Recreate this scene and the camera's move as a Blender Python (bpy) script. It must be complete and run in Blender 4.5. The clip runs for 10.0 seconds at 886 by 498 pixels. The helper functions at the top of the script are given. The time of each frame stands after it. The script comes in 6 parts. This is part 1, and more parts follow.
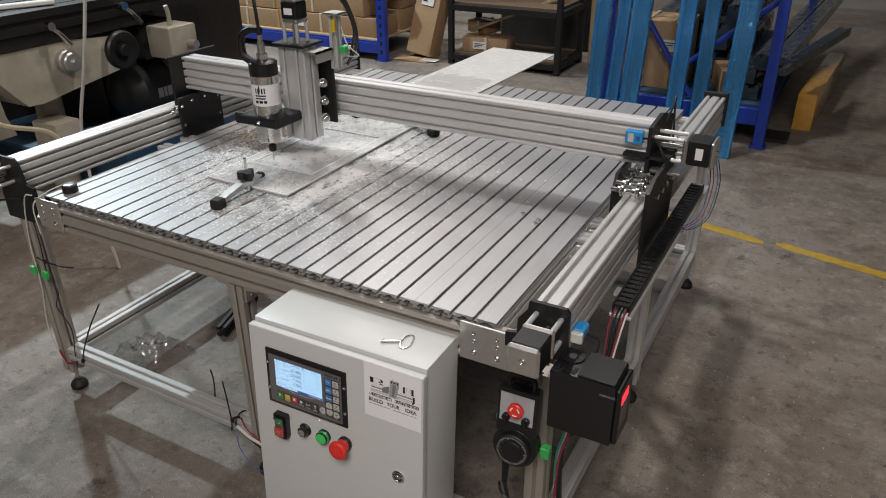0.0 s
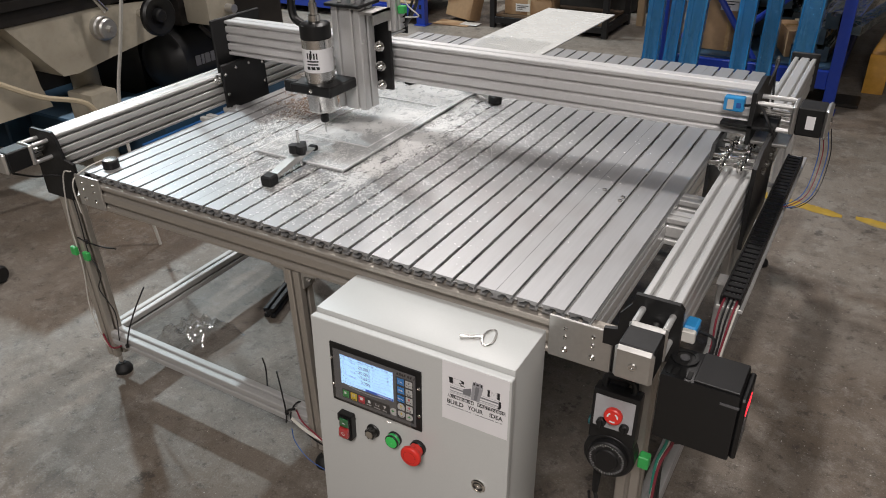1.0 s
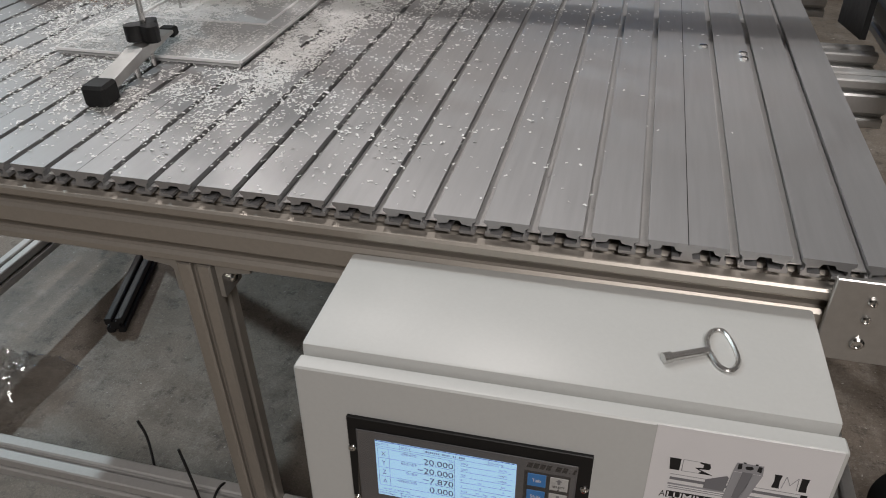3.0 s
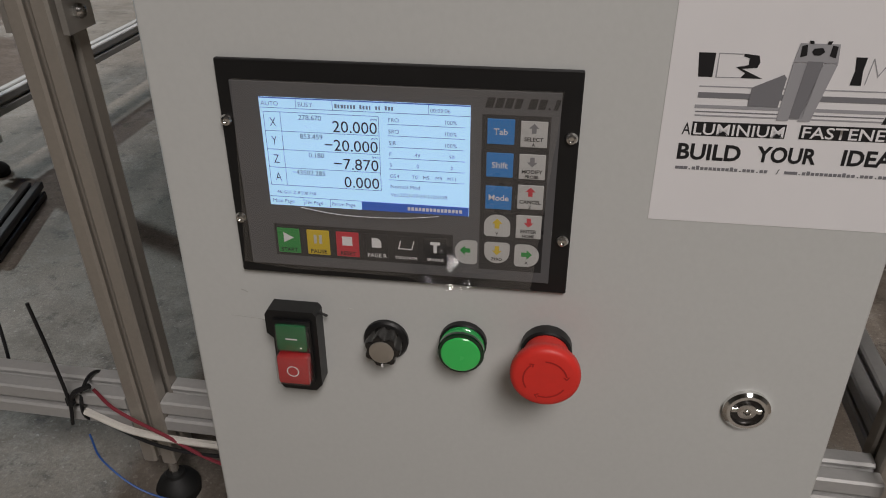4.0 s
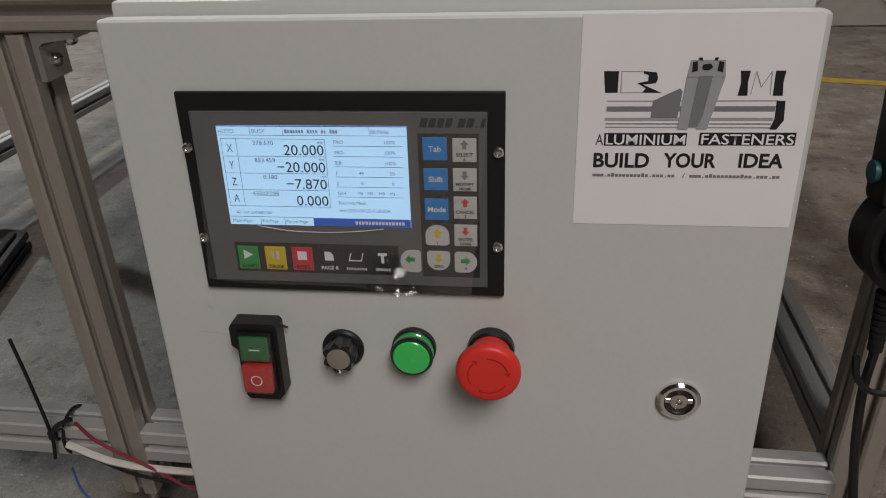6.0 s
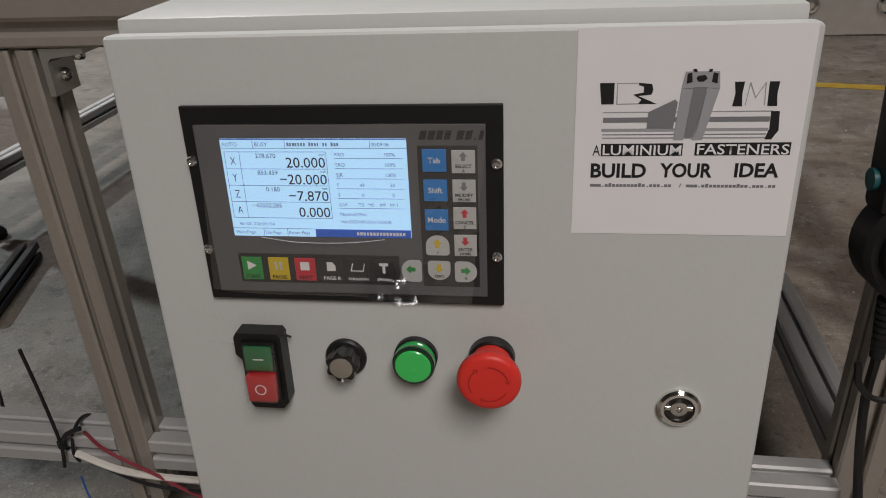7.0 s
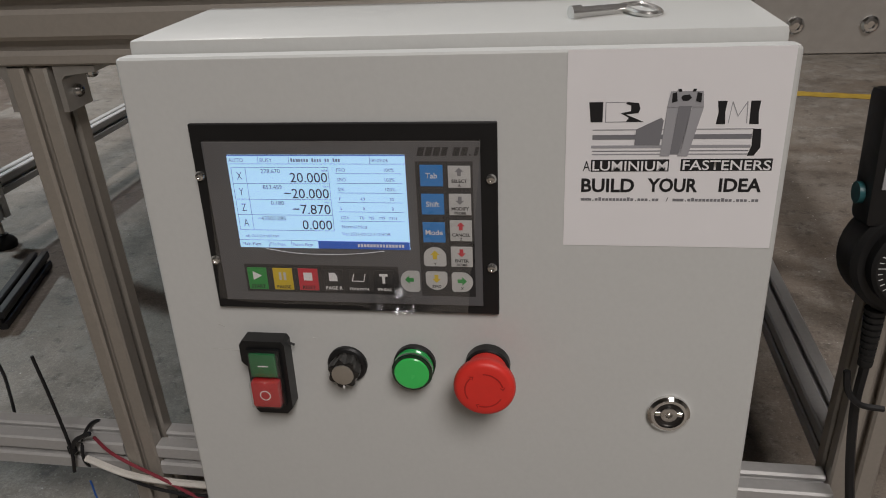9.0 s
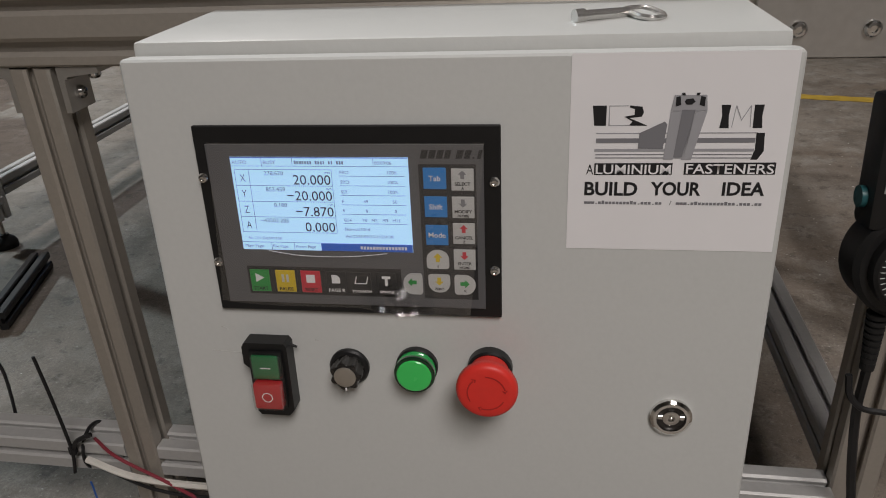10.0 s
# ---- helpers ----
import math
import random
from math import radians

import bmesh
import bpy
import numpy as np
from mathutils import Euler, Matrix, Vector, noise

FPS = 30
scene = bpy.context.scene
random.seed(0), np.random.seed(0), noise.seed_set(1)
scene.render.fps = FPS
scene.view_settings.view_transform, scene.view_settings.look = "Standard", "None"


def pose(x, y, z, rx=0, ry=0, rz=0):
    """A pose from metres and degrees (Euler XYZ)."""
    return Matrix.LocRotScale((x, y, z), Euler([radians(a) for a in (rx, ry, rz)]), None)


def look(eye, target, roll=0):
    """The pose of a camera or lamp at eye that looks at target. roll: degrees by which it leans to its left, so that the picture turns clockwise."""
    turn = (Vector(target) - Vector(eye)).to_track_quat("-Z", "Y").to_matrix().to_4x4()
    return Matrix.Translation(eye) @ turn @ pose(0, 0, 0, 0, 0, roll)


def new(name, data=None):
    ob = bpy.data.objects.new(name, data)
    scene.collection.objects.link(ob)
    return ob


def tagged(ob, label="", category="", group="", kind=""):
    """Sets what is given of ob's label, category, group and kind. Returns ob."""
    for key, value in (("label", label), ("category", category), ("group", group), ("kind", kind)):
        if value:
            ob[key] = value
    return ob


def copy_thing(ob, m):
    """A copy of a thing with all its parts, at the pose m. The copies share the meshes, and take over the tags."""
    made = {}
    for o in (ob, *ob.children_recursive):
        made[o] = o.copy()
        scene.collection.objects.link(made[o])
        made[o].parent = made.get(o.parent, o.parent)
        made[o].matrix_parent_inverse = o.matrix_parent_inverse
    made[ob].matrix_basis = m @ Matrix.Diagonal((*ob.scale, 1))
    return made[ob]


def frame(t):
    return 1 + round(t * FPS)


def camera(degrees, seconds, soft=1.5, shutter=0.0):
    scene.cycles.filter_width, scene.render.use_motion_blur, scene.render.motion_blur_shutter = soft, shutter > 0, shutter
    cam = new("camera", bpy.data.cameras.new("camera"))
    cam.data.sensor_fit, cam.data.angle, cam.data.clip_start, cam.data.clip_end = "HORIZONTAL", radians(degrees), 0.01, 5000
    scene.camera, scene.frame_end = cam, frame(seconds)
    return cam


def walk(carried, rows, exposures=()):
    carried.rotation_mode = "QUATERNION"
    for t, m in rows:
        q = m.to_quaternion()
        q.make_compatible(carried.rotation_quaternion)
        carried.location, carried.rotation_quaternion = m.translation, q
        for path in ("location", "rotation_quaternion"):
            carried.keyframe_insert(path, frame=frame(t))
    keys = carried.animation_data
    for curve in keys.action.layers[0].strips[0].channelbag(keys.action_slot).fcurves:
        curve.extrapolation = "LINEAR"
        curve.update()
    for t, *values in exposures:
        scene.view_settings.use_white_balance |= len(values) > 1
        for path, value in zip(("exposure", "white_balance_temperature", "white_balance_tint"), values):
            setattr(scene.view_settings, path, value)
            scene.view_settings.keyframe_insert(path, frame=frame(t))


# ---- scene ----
cam = camera(61.7, 10.0, soft=1.0)
PATH = [
    (0, (-0.013, 0.254, 1.536), (-0.873, 1.808, 0.616), -0.5),
    (0.5, (-0.061, 0.26, 1.526), (-0.942, 1.783, 0.575), -0.9),
    (1, (-0.186, 0.349, 1.484), (-1.094, 1.828, 0.49), -1.8),
    (1.5, (-0.352, 0.476, 1.464), (-1.211, 1.947, 0.416), -2.3),
    (2, (-0.489, 0.573, 1.424), (-1.205, 2.081, 0.323), -2.2),
    (2.2, (-0.588, 0.626, 1.381), (-1.225, 2.154, 0.259), -1.6),
    (3.3, (-0.803, 0.848, 0.970), (-1.175, 2.439, -0.183), -1.3),
    (3.5, (-0.802, 0.845, 0.888), (-1.145, 2.467, -0.232), -0.8),
    (4, (-0.791, 0.835, 0.745), (-1.079, 2.517, -0.298), -0.6),
    (4.5, (-0.773, 0.836, 0.718), (-1.027, 2.554, -0.274), -0.9),
    (5, (-0.756, 0.819, 0.729), (-1.017, 2.557, -0.225), -1.7),
    (5.5, (-0.755, 0.799, 0.74), (-1.018, 2.541, -0.206), -2.0),
    (7, (-0.748, 0.789, 0.75), (-1.043, 2.539, -0.171), -2.9),
    (7.5, (-0.742, 0.782, 0.753), (-1.046, 2.534, -0.163), -3.0),
    (8, (-0.74, 0.774, 0.758), (-1.052, 2.529, -0.149), -3.1),
    (8.5, (-0.74, 0.772, 0.761), (-1.051, 2.529, -0.143), -3.1),
    (9, (-0.739, 0.773, 0.761), (-1.051, 2.531, -0.14), -3.1),
    (9.5, (-0.74, 0.774, 0.761), (-1.05, 2.533, -0.139), -3.0),
    (10, (-0.741, 0.773, 0.762), (-1.053, 2.533, -0.136), -2.9),
]
walk(cam, [(t, look(eye, target, roll)) for t, eye, target, roll in PATH], [(0.0, 0.12), (1.0, 0.24), (2.0, 0.04), (3.4, -0.27), (4.0, -0.05), (4.5, -0.26), (5.5, -0.2), (7.0, -0.01), (10.0, -0.03)])
# ---- world, light ----
world = bpy.data.worlds.new("world")
scene.world = world
world.use_nodes = True
bg = world.node_tree.nodes["Background"]
bg.inputs["Color"].default_value = (0.85, 0.92, 1.0, 1)
bg.inputs["Strength"].default_value = 0.012


def unseen_lamp(x, y, sx, sy, watts, colour=(1.0, 0.965, 0.975), z=6.2):
    data = bpy.data.lights.new("unseen_lamp", "AREA")
    data.shape, data.size, data.size_y, data.energy, data.color = "RECTANGLE", sx, sy, watts, colour
    ob = new("unseen_lamp", data)
    ob.location = (x, y, z)
    return ob


COOL, WARM = (0.79, 0.935, 1.0), (1.0, 0.935, 0.905)
# Unseen lamps: two follow the cast shadows, the others fill in brightness.
for lx, ly, lz, lw, ls, lc in ((-6.9, 4.3, 5.0, 335, 0.16, COOL), (-1.5, 3.5, 4.4, 70, 0.2, WARM), (-4.4, 6.2, 6.2, 100, 0.4, WARM), (0.7, -2.2, 4.6, 262, 1.7, WARM), (-5.6, 8.2, 6.2, 80, 0.4, WARM)):
    unseen_lamp(lx, ly, ls, ls * 1.6, lw, lc, lz)

# ---- materials ----


def mat(name, colour, rough=0.5, metal=0.0, vary=0.12, grain=60.0, bump=0.05, stain=0.0, stain_scale=2.5, stain_colour=(0.05, 0.045, 0.04), stretch=(1, 1, 1), emit=None, alpha=1.0, trans=0.0, coat=0.0, bump_dist=0.002):
    """A painted, metal or plastic surface: fine grain, broad unevenness, blotchy stains and relief, at real size."""
    m = bpy.data.materials.new(name)
    m.use_nodes = True
    nt = m.node_tree
    N, L = nt.nodes, nt.links
    b = N["Principled BSDF"]
    tc = N.new("ShaderNodeTexCoord")
    mp = N.new("ShaderNodeMapping")
    mp.inputs["Scale"].default_value = stretch
    L.new(tc.outputs["Object"], mp.inputs["Vector"])
    fine = N.new("ShaderNodeTexNoise")
    fine.inputs["Scale"].default_value = grain
    fine.inputs["Detail"].default_value = 5
    L.new(mp.outputs["Vector"], fine.inputs["Vector"])
    broad = N.new("ShaderNodeTexNoise")
    broad.inputs["Scale"].default_value = stain_scale
    broad.inputs["Detail"].default_value = 6
    broad.inputs["Roughness"].default_value = 0.62
    L.new(mp.outputs["Vector"], broad.inputs["Vector"])
    info = N.new("ShaderNodeObjectInfo")
    mixf = N.new("ShaderNodeMix")
    mixf.data_type = "FLOAT"
    mixf.inputs[0].default_value = 0.5
    L.new(fine.outputs["Fac"], mixf.inputs[2])
    L.new(broad.outputs["Fac"], mixf.inputs[3])
    ramp = N.new("ShaderNodeMapRange")
    ramp.inputs["From Min"].default_value, ramp.inputs["From Max"].default_value = 0.3, 0.7
    ramp.inputs["To Min"].default_value, ramp.inputs["To Max"].default_value = 1 - vary, 1 + vary
    L.new(mixf.outputs[0], ramp.inputs["Value"])
    per = N.new("ShaderNodeMapRange")
    per.inputs["To Min"].default_value, per.inputs["To Max"].default_value = 1 - vary * 0.5, 1 + vary * 0.5
    L.new(info.outputs["Random"], per.inputs["Value"])
    mul = N.new("ShaderNodeMath")
    mul.operation = "MULTIPLY"
    L.new(ramp.outputs["Result"], mul.inputs[0])
    L.new(per.outputs["Result"], mul.inputs[1])
    sc = N.new("ShaderNodeVectorMath")
    sc.operation = "SCALE"
    sc.inputs[0].default_value = colour
    L.new(mul.outputs[0], sc.inputs["Scale"])
    out = sc.outputs["Vector"]
    if stain:
        thr = N.new("ShaderNodeMapRange")
        thr.inputs["From Min"].default_value, thr.inputs["From Max"].default_value = 0.52, 0.72
        thr.inputs["To Max"].default_value = stain
        L.new(broad.outputs["Fac"], thr.inputs["Value"])
        mx = N.new("ShaderNodeMix")
        mx.data_type = "RGBA"
        L.new(thr.outputs["Result"], mx.inputs[0])
        L.new(out, mx.inputs[6])
        mx.inputs[7].default_value = (*stain_colour, 1)
        out = mx.outputs[2]
    L.new(out, b.inputs["Base Color"])
    b.inputs["Metallic"].default_value = metal
    rr = N.new("ShaderNodeMapRange")
    rr.inputs["From Min"].default_value, rr.inputs["From Max"].default_value = 0.3, 0.7
    rr.inputs["To Min"].default_value, rr.inputs["To Max"].default_value = max(0.02, rough - (0.02 if metal > 0.5 else 0.06)), min(1, rough + (0.025 if metal > 0.5 else 0.08))
    L.new(mixf.outputs[0], rr.inputs["Value"])
    L.new(rr.outputs["Result"], b.inputs["Roughness"])
    b.inputs["Coat Weight"].default_value = coat
    b.inputs["Coat Roughness"].default_value = 0.12
    if bump:
        bp = N.new("ShaderNodeBump")
        bp.inputs["Strength"].default_value = bump
        bp.inputs["Distance"].default_value = bump_dist
        L.new(fine.outputs["Fac"], bp.inputs["Height"])
        L.new(bp.outputs["Normal"], b.inputs["Normal"])
    if trans:
        b.inputs["Transmission Weight"].default_value = trans
    if alpha < 1:
        b.inputs["Alpha"].default_value = alpha
    if emit:
        b.inputs["Emission Color"].default_value = (*colour, 1)
        b.inputs["Emission Strength"].default_value = emit
    return m


M_ALU = mat("anodised_aluminium", (0.62, 0.615, 0.605), 0.38, 0.48, 0.06, 220, 0.02)
M_ALUG = mat("clear_anodised_aluminium", (0.80, 0.79, 0.785), 0.38, 0.50, 0.05, 220, 0.02)
# Front beam and front legs: weaker light and brown reflections put into the colour.
M_ALUF = mat("shaded_front_aluminium", (0.43, 0.395, 0.35), 0.38, 0.55, 0.07, 220, 0.02)
M_ALUL = mat("dull_frame_aluminium", (0.46, 0.455, 0.445), 0.52, 0.25, 0.08, 180, 0.03)
M_BED = mat("brushed_bed_aluminium", (0.42, 0.42, 0.425), 0.44, 0.60, 0.08, 180, 0.06, 0.35, 3.0, (0.26, 0.25, 0.24), stretch=(1, 0.06, 1))
M_BLACK = mat("black_anodised", (0.006, 0.006, 0.0065), 0.5, 0.0, 0.15, 80)
M_PLASTIC = mat("black_plastic", (0.007, 0.007, 0.0075), 0.42, 0.0, 0.1, 90)
M_RUBBER = mat("black_rubber", (0.007, 0.007, 0.007), 0.65)
M_STEEL = mat("bright_steel", (0.72, 0.71, 0.69), 0.18, 1.0, 0.06)
M_MOTOREND = mat("cast_motor_end", (0.60, 0.59, 0.57), 0.38, 0.9, 0.08, 120)
M_WHITE = mat("grey_white_enamel", (0.563, 0.572, 0.556), 0.40, 0.0, 0.03, 260, 0.14, coat=0.0, bump_dist=0.0006)
M_PAPER = mat("white_sticker", (0.84, 0.83, 0.84), 0.4, 0.0, 0.02, 30, 0.02)


def concrete(name):
    """Trodden concrete: grey and brown clouds, dark scuffs lying one way, fine grit and pale specks."""
    m = bpy.data.materials.new(name)
    m.use_nodes = True
    N, L = m.node_tree.nodes, m.node_tree.links
    b = N["Principled BSDF"]
    tc = N.new("ShaderNodeTexCoord")

    def cloud(scale, detail, rough, lo, hi, to0, to1, stretch=(1, 1, 1)):
        mp = N.new("ShaderNodeMapping")
        mp.inputs["Scale"].default_value = stretch
        L.new(tc.outputs["Object"], mp.inputs["Vector"])
        n = N.new("ShaderNodeTexNoise")
        n.inputs["Scale"].default_value, n.inputs["Detail"].default_value, n.inputs["Roughness"].default_value = scale, detail, rough
        L.new(mp.outputs["Vector"], n.inputs["Vector"])
        r = N.new("ShaderNodeMapRange")
        for k, v in zip(("From Min", "From Max", "To Min", "To Max"), (lo, hi, to0, to1)):
            r.inputs[k].default_value = v
        L.new(n.outputs["Fac"], r.inputs["Value"])
        return r.outputs["Result"], n.outputs["Fac"]

    def blend(fac, a, colour):
        x = N.new("ShaderNodeMix")
        x.data_type = "RGBA"
        L.new(fac, x.inputs[0])
        if isinstance(a, tuple):
            x.inputs[6].default_value = (*a, 1)
        else:
            L.new(a, x.inputs[6])
        x.inputs[7].default_value = (*colour, 1)
        return x.outputs[2]

    out = blend(cloud(0.8, 6, 0.6, 0.36, 0.64, 0, 1)[0], (0.268, 0.238, 0.203), (0.168, 0.128, 0.093))
    out = blend(cloud(4.5, 9, 0.74, 0.47, 0.62, 0, 0.60)[0], out, (0.088, 0.070, 0.054))
    out = blend(cloud(11, 9, 0.80, 0.50, 0.62, 0, 0.70)[0], out, (0.315, 0.290, 0.255))
    out = blend(cloud(23, 8, 0.80, 0.54, 0.62, 0, 0.72)[0], out, (0.068, 0.056, 0.046))
    out = blend(cloud(9, 4, 0.6, 0.665, 0.69, 0, 0.7)[0], out, (0.050, 0.042, 0.036))
    grit, raw = cloud(210, 5, 0.8, 0.40, 0.66, 0, 0.5)
    out = blend(grit, out, (0.085, 0.074, 0.064))
    out = blend(cloud(150, 3, 0.6, 0.60, 0.68, 0, 0.45)[0], out, (0.36, 0.335, 0.30))
    out = blend(cloud(95, 2, 0.5, 0.725, 0.76, 0, 0.8)[0], out, (0.46, 0.44, 0.41))
    L.new(out, b.inputs["Base Color"])
    L.new(cloud(3, 6, 0.6, 0.3, 0.7, 0.42, 0.72)[0], b.inputs["Roughness"])
    bp = N.new("ShaderNodeBump")
    bp.inputs["Strength"].default_value, bp.inputs["Distance"].default_value = 0.5, 0.002
    L.new(raw, bp.inputs["Height"])
    L.new(bp.outputs["Normal"], b.inputs["Normal"])
    return m


M_CONC = concrete("floor_concrete")
M_WALL = mat("block_wall", (0.26, 0.245, 0.225), 0.8, 0.0, 0.12, 30, 0.4)
M_CARD = mat("brown_cardboard", (0.36, 0.23, 0.125), 0.7, 0.0, 0.14, 40, 0.1)
M_YCARD = mat("taped_cardboard", (0.62, 0.33, 0.06), 0.2, 0.0, 0.3, 14, 0.5, 0.4, 8, (0.2, 0.1, 0.03), coat=0.7, bump_dist=0.006)
M_BLUE = mat("blue_rack_paint", (0.012, 0.045, 0.36), 0.4, 0.0, 0.12, 40, 0.05, 0.25, 5)
# Pale upright streaks put the film's glints into the blue.
M_WRAP = mat("blue_film_wrap", (0.03, 0.25, 0.62), 0.16, 0.35, 0.5, 30, 0.8, 0.75, 16, (0.14, 0.50, 0.80), stretch=(1, 1, 0.10), coat=1.0, bump_dist=0.010)
M_YELLOW = mat("worn_yellow_paint", (0.42, 0.27, 0.035), 0.6, 0.0, 0.3, 30, 0.1, 0.9, 7, (0.2, 0.17, 0.12))
M_CREAM = mat("cream_machine_enamel", (0.43, 0.39, 0.31), 0.4, 0.0, 0.22, 20, 0.08, 0.65, 5, (0.16, 0.13, 0.09))
M_DARKIRON = mat("oily_dark_iron", (0.026, 0.023, 0.021), 0.42, 0.3, 0.3, 25, 0.15)
M_DARKSHELF = mat("dark_shelf_steel", (0.013, 0.012, 0.012), 0.5, 0.2, 0.2, 30)
M_TIMBER = mat("pale_timber", (0.38, 0.28, 0.17), 0.6, 0.0, 0.2, 30, 0.1, stretch=(1, 1, 0.1))
M_DULLBOARD = mat("dull_brown_board", (0.13, 0.085, 0.05), 0.7, 0.0, 0.25, 24, 0.1, 0.4, 5, (0.05, 0.035, 0.025), stretch=(0.2, 1, 1))
M_SHEET = mat("milky_plastic_sheet", (0.72, 0.71, 0.68), 0.25, 0.0, 0.04, 20, 0.03, coat=0.3)
M_LBLUE = mat("light_blue_plastic", (0.03, 0.28, 0.62), 0.35)

# ---- building helpers ----
WM = {}


def thing(name, loc, label, category, group="", kind=""):
    ob = new(name)
    ob.empty_display_size = 0.05
    ob.matrix_basis = Matrix.Translation(loc)
    WM[ob.name] = ob.matrix_basis.copy()
    return tagged(ob, label, category, group, kind)


def link(name, bm, material, smooth=30):
    me = bpy.data.meshes.new(name)
    bmesh.ops.recalc_face_normals(bm, faces=bm.faces)
    bm.to_mesh(me)
    bm.free()
    me.materials.append(material)
    if smooth:
        me.polygons.foreach_set("use_smooth", [True] * len(me.polygons))
        me.set_sharp_from_angle(angle=radians(smooth))
    return new(name, me)


def part(name, bm, material, parent, label="", smooth=30):
    """One mesh, given in world coordinates, under a thing or a part."""
    ob = link(name, bm, material, smooth)
    ob.parent = parent
    ob.matrix_parent_inverse = WM[parent.name].inverted()
    WM[ob.name] = Matrix.Identity(4)
    return tagged(ob, label)


def solo(name, bm, material, label, category, group="", kind="", smooth=30):
    ob = link(name, bm, material, smooth)
    WM[ob.name] = Matrix.Identity(4)
    return tagged(ob, label, category, group, kind)


def box(x0, x1, y0, y1, z0, z1, bevel=0.0, bm=None, m=None, seg=1):
    bm = bm or bmesh.new()
    r = bmesh.ops.create_cube(bm, size=1)["verts"]
    for v in r:
        v.co = Vector(((x0 + x1) / 2 + v.co.x * (x1 - x0), (y0 + y1) / 2 + v.co.y * (y1 - y0), (z0 + z1) / 2 + v.co.z * (z1 - z0)))
    vs = set(r)
    if bevel:
        edges = {e for v in r for e in v.link_edges}
        res = bmesh.ops.bevel(bm, geom=list(edges), offset=bevel, segments=seg, affect="EDGES", profile=0.6)
        vs = {v for v in vs if v.is_valid} | set(res["verts"])
    if m is not None:
        for v in vs:
            v.co = m @ v.co
    return bm


def cyl(p0, p1, r, seg=20, r2=None, bm=None, bevel=0.0):
    bm = bm or bmesh.new()
    p0, p1 = Vector(p0), Vector(p1)
    d = p1 - p0
    m = Matrix.Translation((p0 + p1) / 2) @ d.to_track_quat("Z", "Y").to_matrix().to_4x4()
    vs = bmesh.ops.create_cone(bm, cap_ends=True, segments=seg, radius1=r, radius2=r if r2 is None else r2, depth=d.length)["verts"]
    allv = set(vs)
    if bevel:
        edges = {e for v in vs for e in v.link_edges if abs(e.verts[0].co.z - e.verts[1].co.z) < 1e-6}
        res = bmesh.ops.bevel(bm, geom=list(edges), offset=bevel, segments=2, affect="EDGES")
        allv = {v for v in allv if v.is_valid} | set(res["verts"])
    for v in allv:
        v.co = m @ v.co
    return bm


def lathe(p0, axis, rings, seg=24, bm=None):
    """A turned shape: rings of (distance along the axis, radius) from p0."""
    bm = bm or bmesh.new()
    q = Vector(axis).to_track_quat("Z", "Y").to_matrix()
    loops = []
    for d, r in rings:
        loops.append([bm.verts.new(Vector(p0) + q @ Vector((r * math.cos(2 * math.pi * i / seg), r * math.sin(2 * math.pi * i / seg), d))) for i in range(seg)])
    for a, b in zip(loops, loops[1:]):
        for i in range(seg):
            bm.faces.new((a[i], a[(i + 1) % seg], b[(i + 1) % seg], b[i]))
    bm.faces.new(loops[0][::-1])
    bm.faces.new(loops[-1])
    return bm


def tube(points, r, seg=6, steps=6, bm=None):
    """A cable along a smooth line through the points."""
    bm = bm or bmesh.new()
    pts = [Vector(p) for p in points]
    ext = [2 * pts[0] - pts[1]] + pts + [2 * pts[-1] - pts[-2]]
    line = []
    for i in range(1, len(ext) - 2):
        p0, p1, p2, p3 = ext[i - 1:i + 3]
        for k in range(steps):
            t = k / steps
            line.append(0.5 * ((2 * p1) + (p2 - p0) * t + (2 * p0 - 5 * p1 + 4 * p2 - p3) * t * t + (3 * p1 - p0 - 3 * p2 + p3) * t ** 3))
    line.append(pts[-1])
    loops = []
    n = Vector((0.31, 0.52, 0.79))
    for i, p in enumerate(line):
        d = (line[min(i + 1, len(line) - 1)] - line[max(i - 1, 0)]).normalized()
        n = (n - d * n.dot(d)).normalized()
        b = d.cross(n)
        loops.append([bm.verts.new(p + r * (math.cos(2 * math.pi * k / seg) * n + math.sin(2 * math.pi * k / seg) * b)) for k in range(seg)])
    for a, b in zip(loops, loops[1:]):
        for k in range(seg):
            bm.faces.new((a[k], a[(k + 1) % seg], b[(k + 1) % seg], b[k]))
    bm.faces.new(loops[0][::-1])
    bm.faces.new(loops[-1])
    return bm


def prism(outline, axis, a, b, bm=None):
    """An outline of (u, v) pushed along an axis: x takes (y, z), y takes (x, z), z takes (x, y)."""
    bm = bm or bmesh.new()

    def at(u, v, w):
        return Vector((w, u, v) if axis == "x" else (u, w, v) if axis == "y" else (u, v, w))
    lo = [bm.verts.new(at(u, v, a)) for u, v in outline]
    hi = [bm.verts.new(at(u, v, b)) for u, v in outline]
    n = len(lo)
    for i in range(n):
        bm.faces.new((lo[i], lo[(i + 1) % n], hi[(i + 1) % n], hi[i]))
    bm.faces.new(lo[::-1])
    bm.faces.new(hi)
    return bm


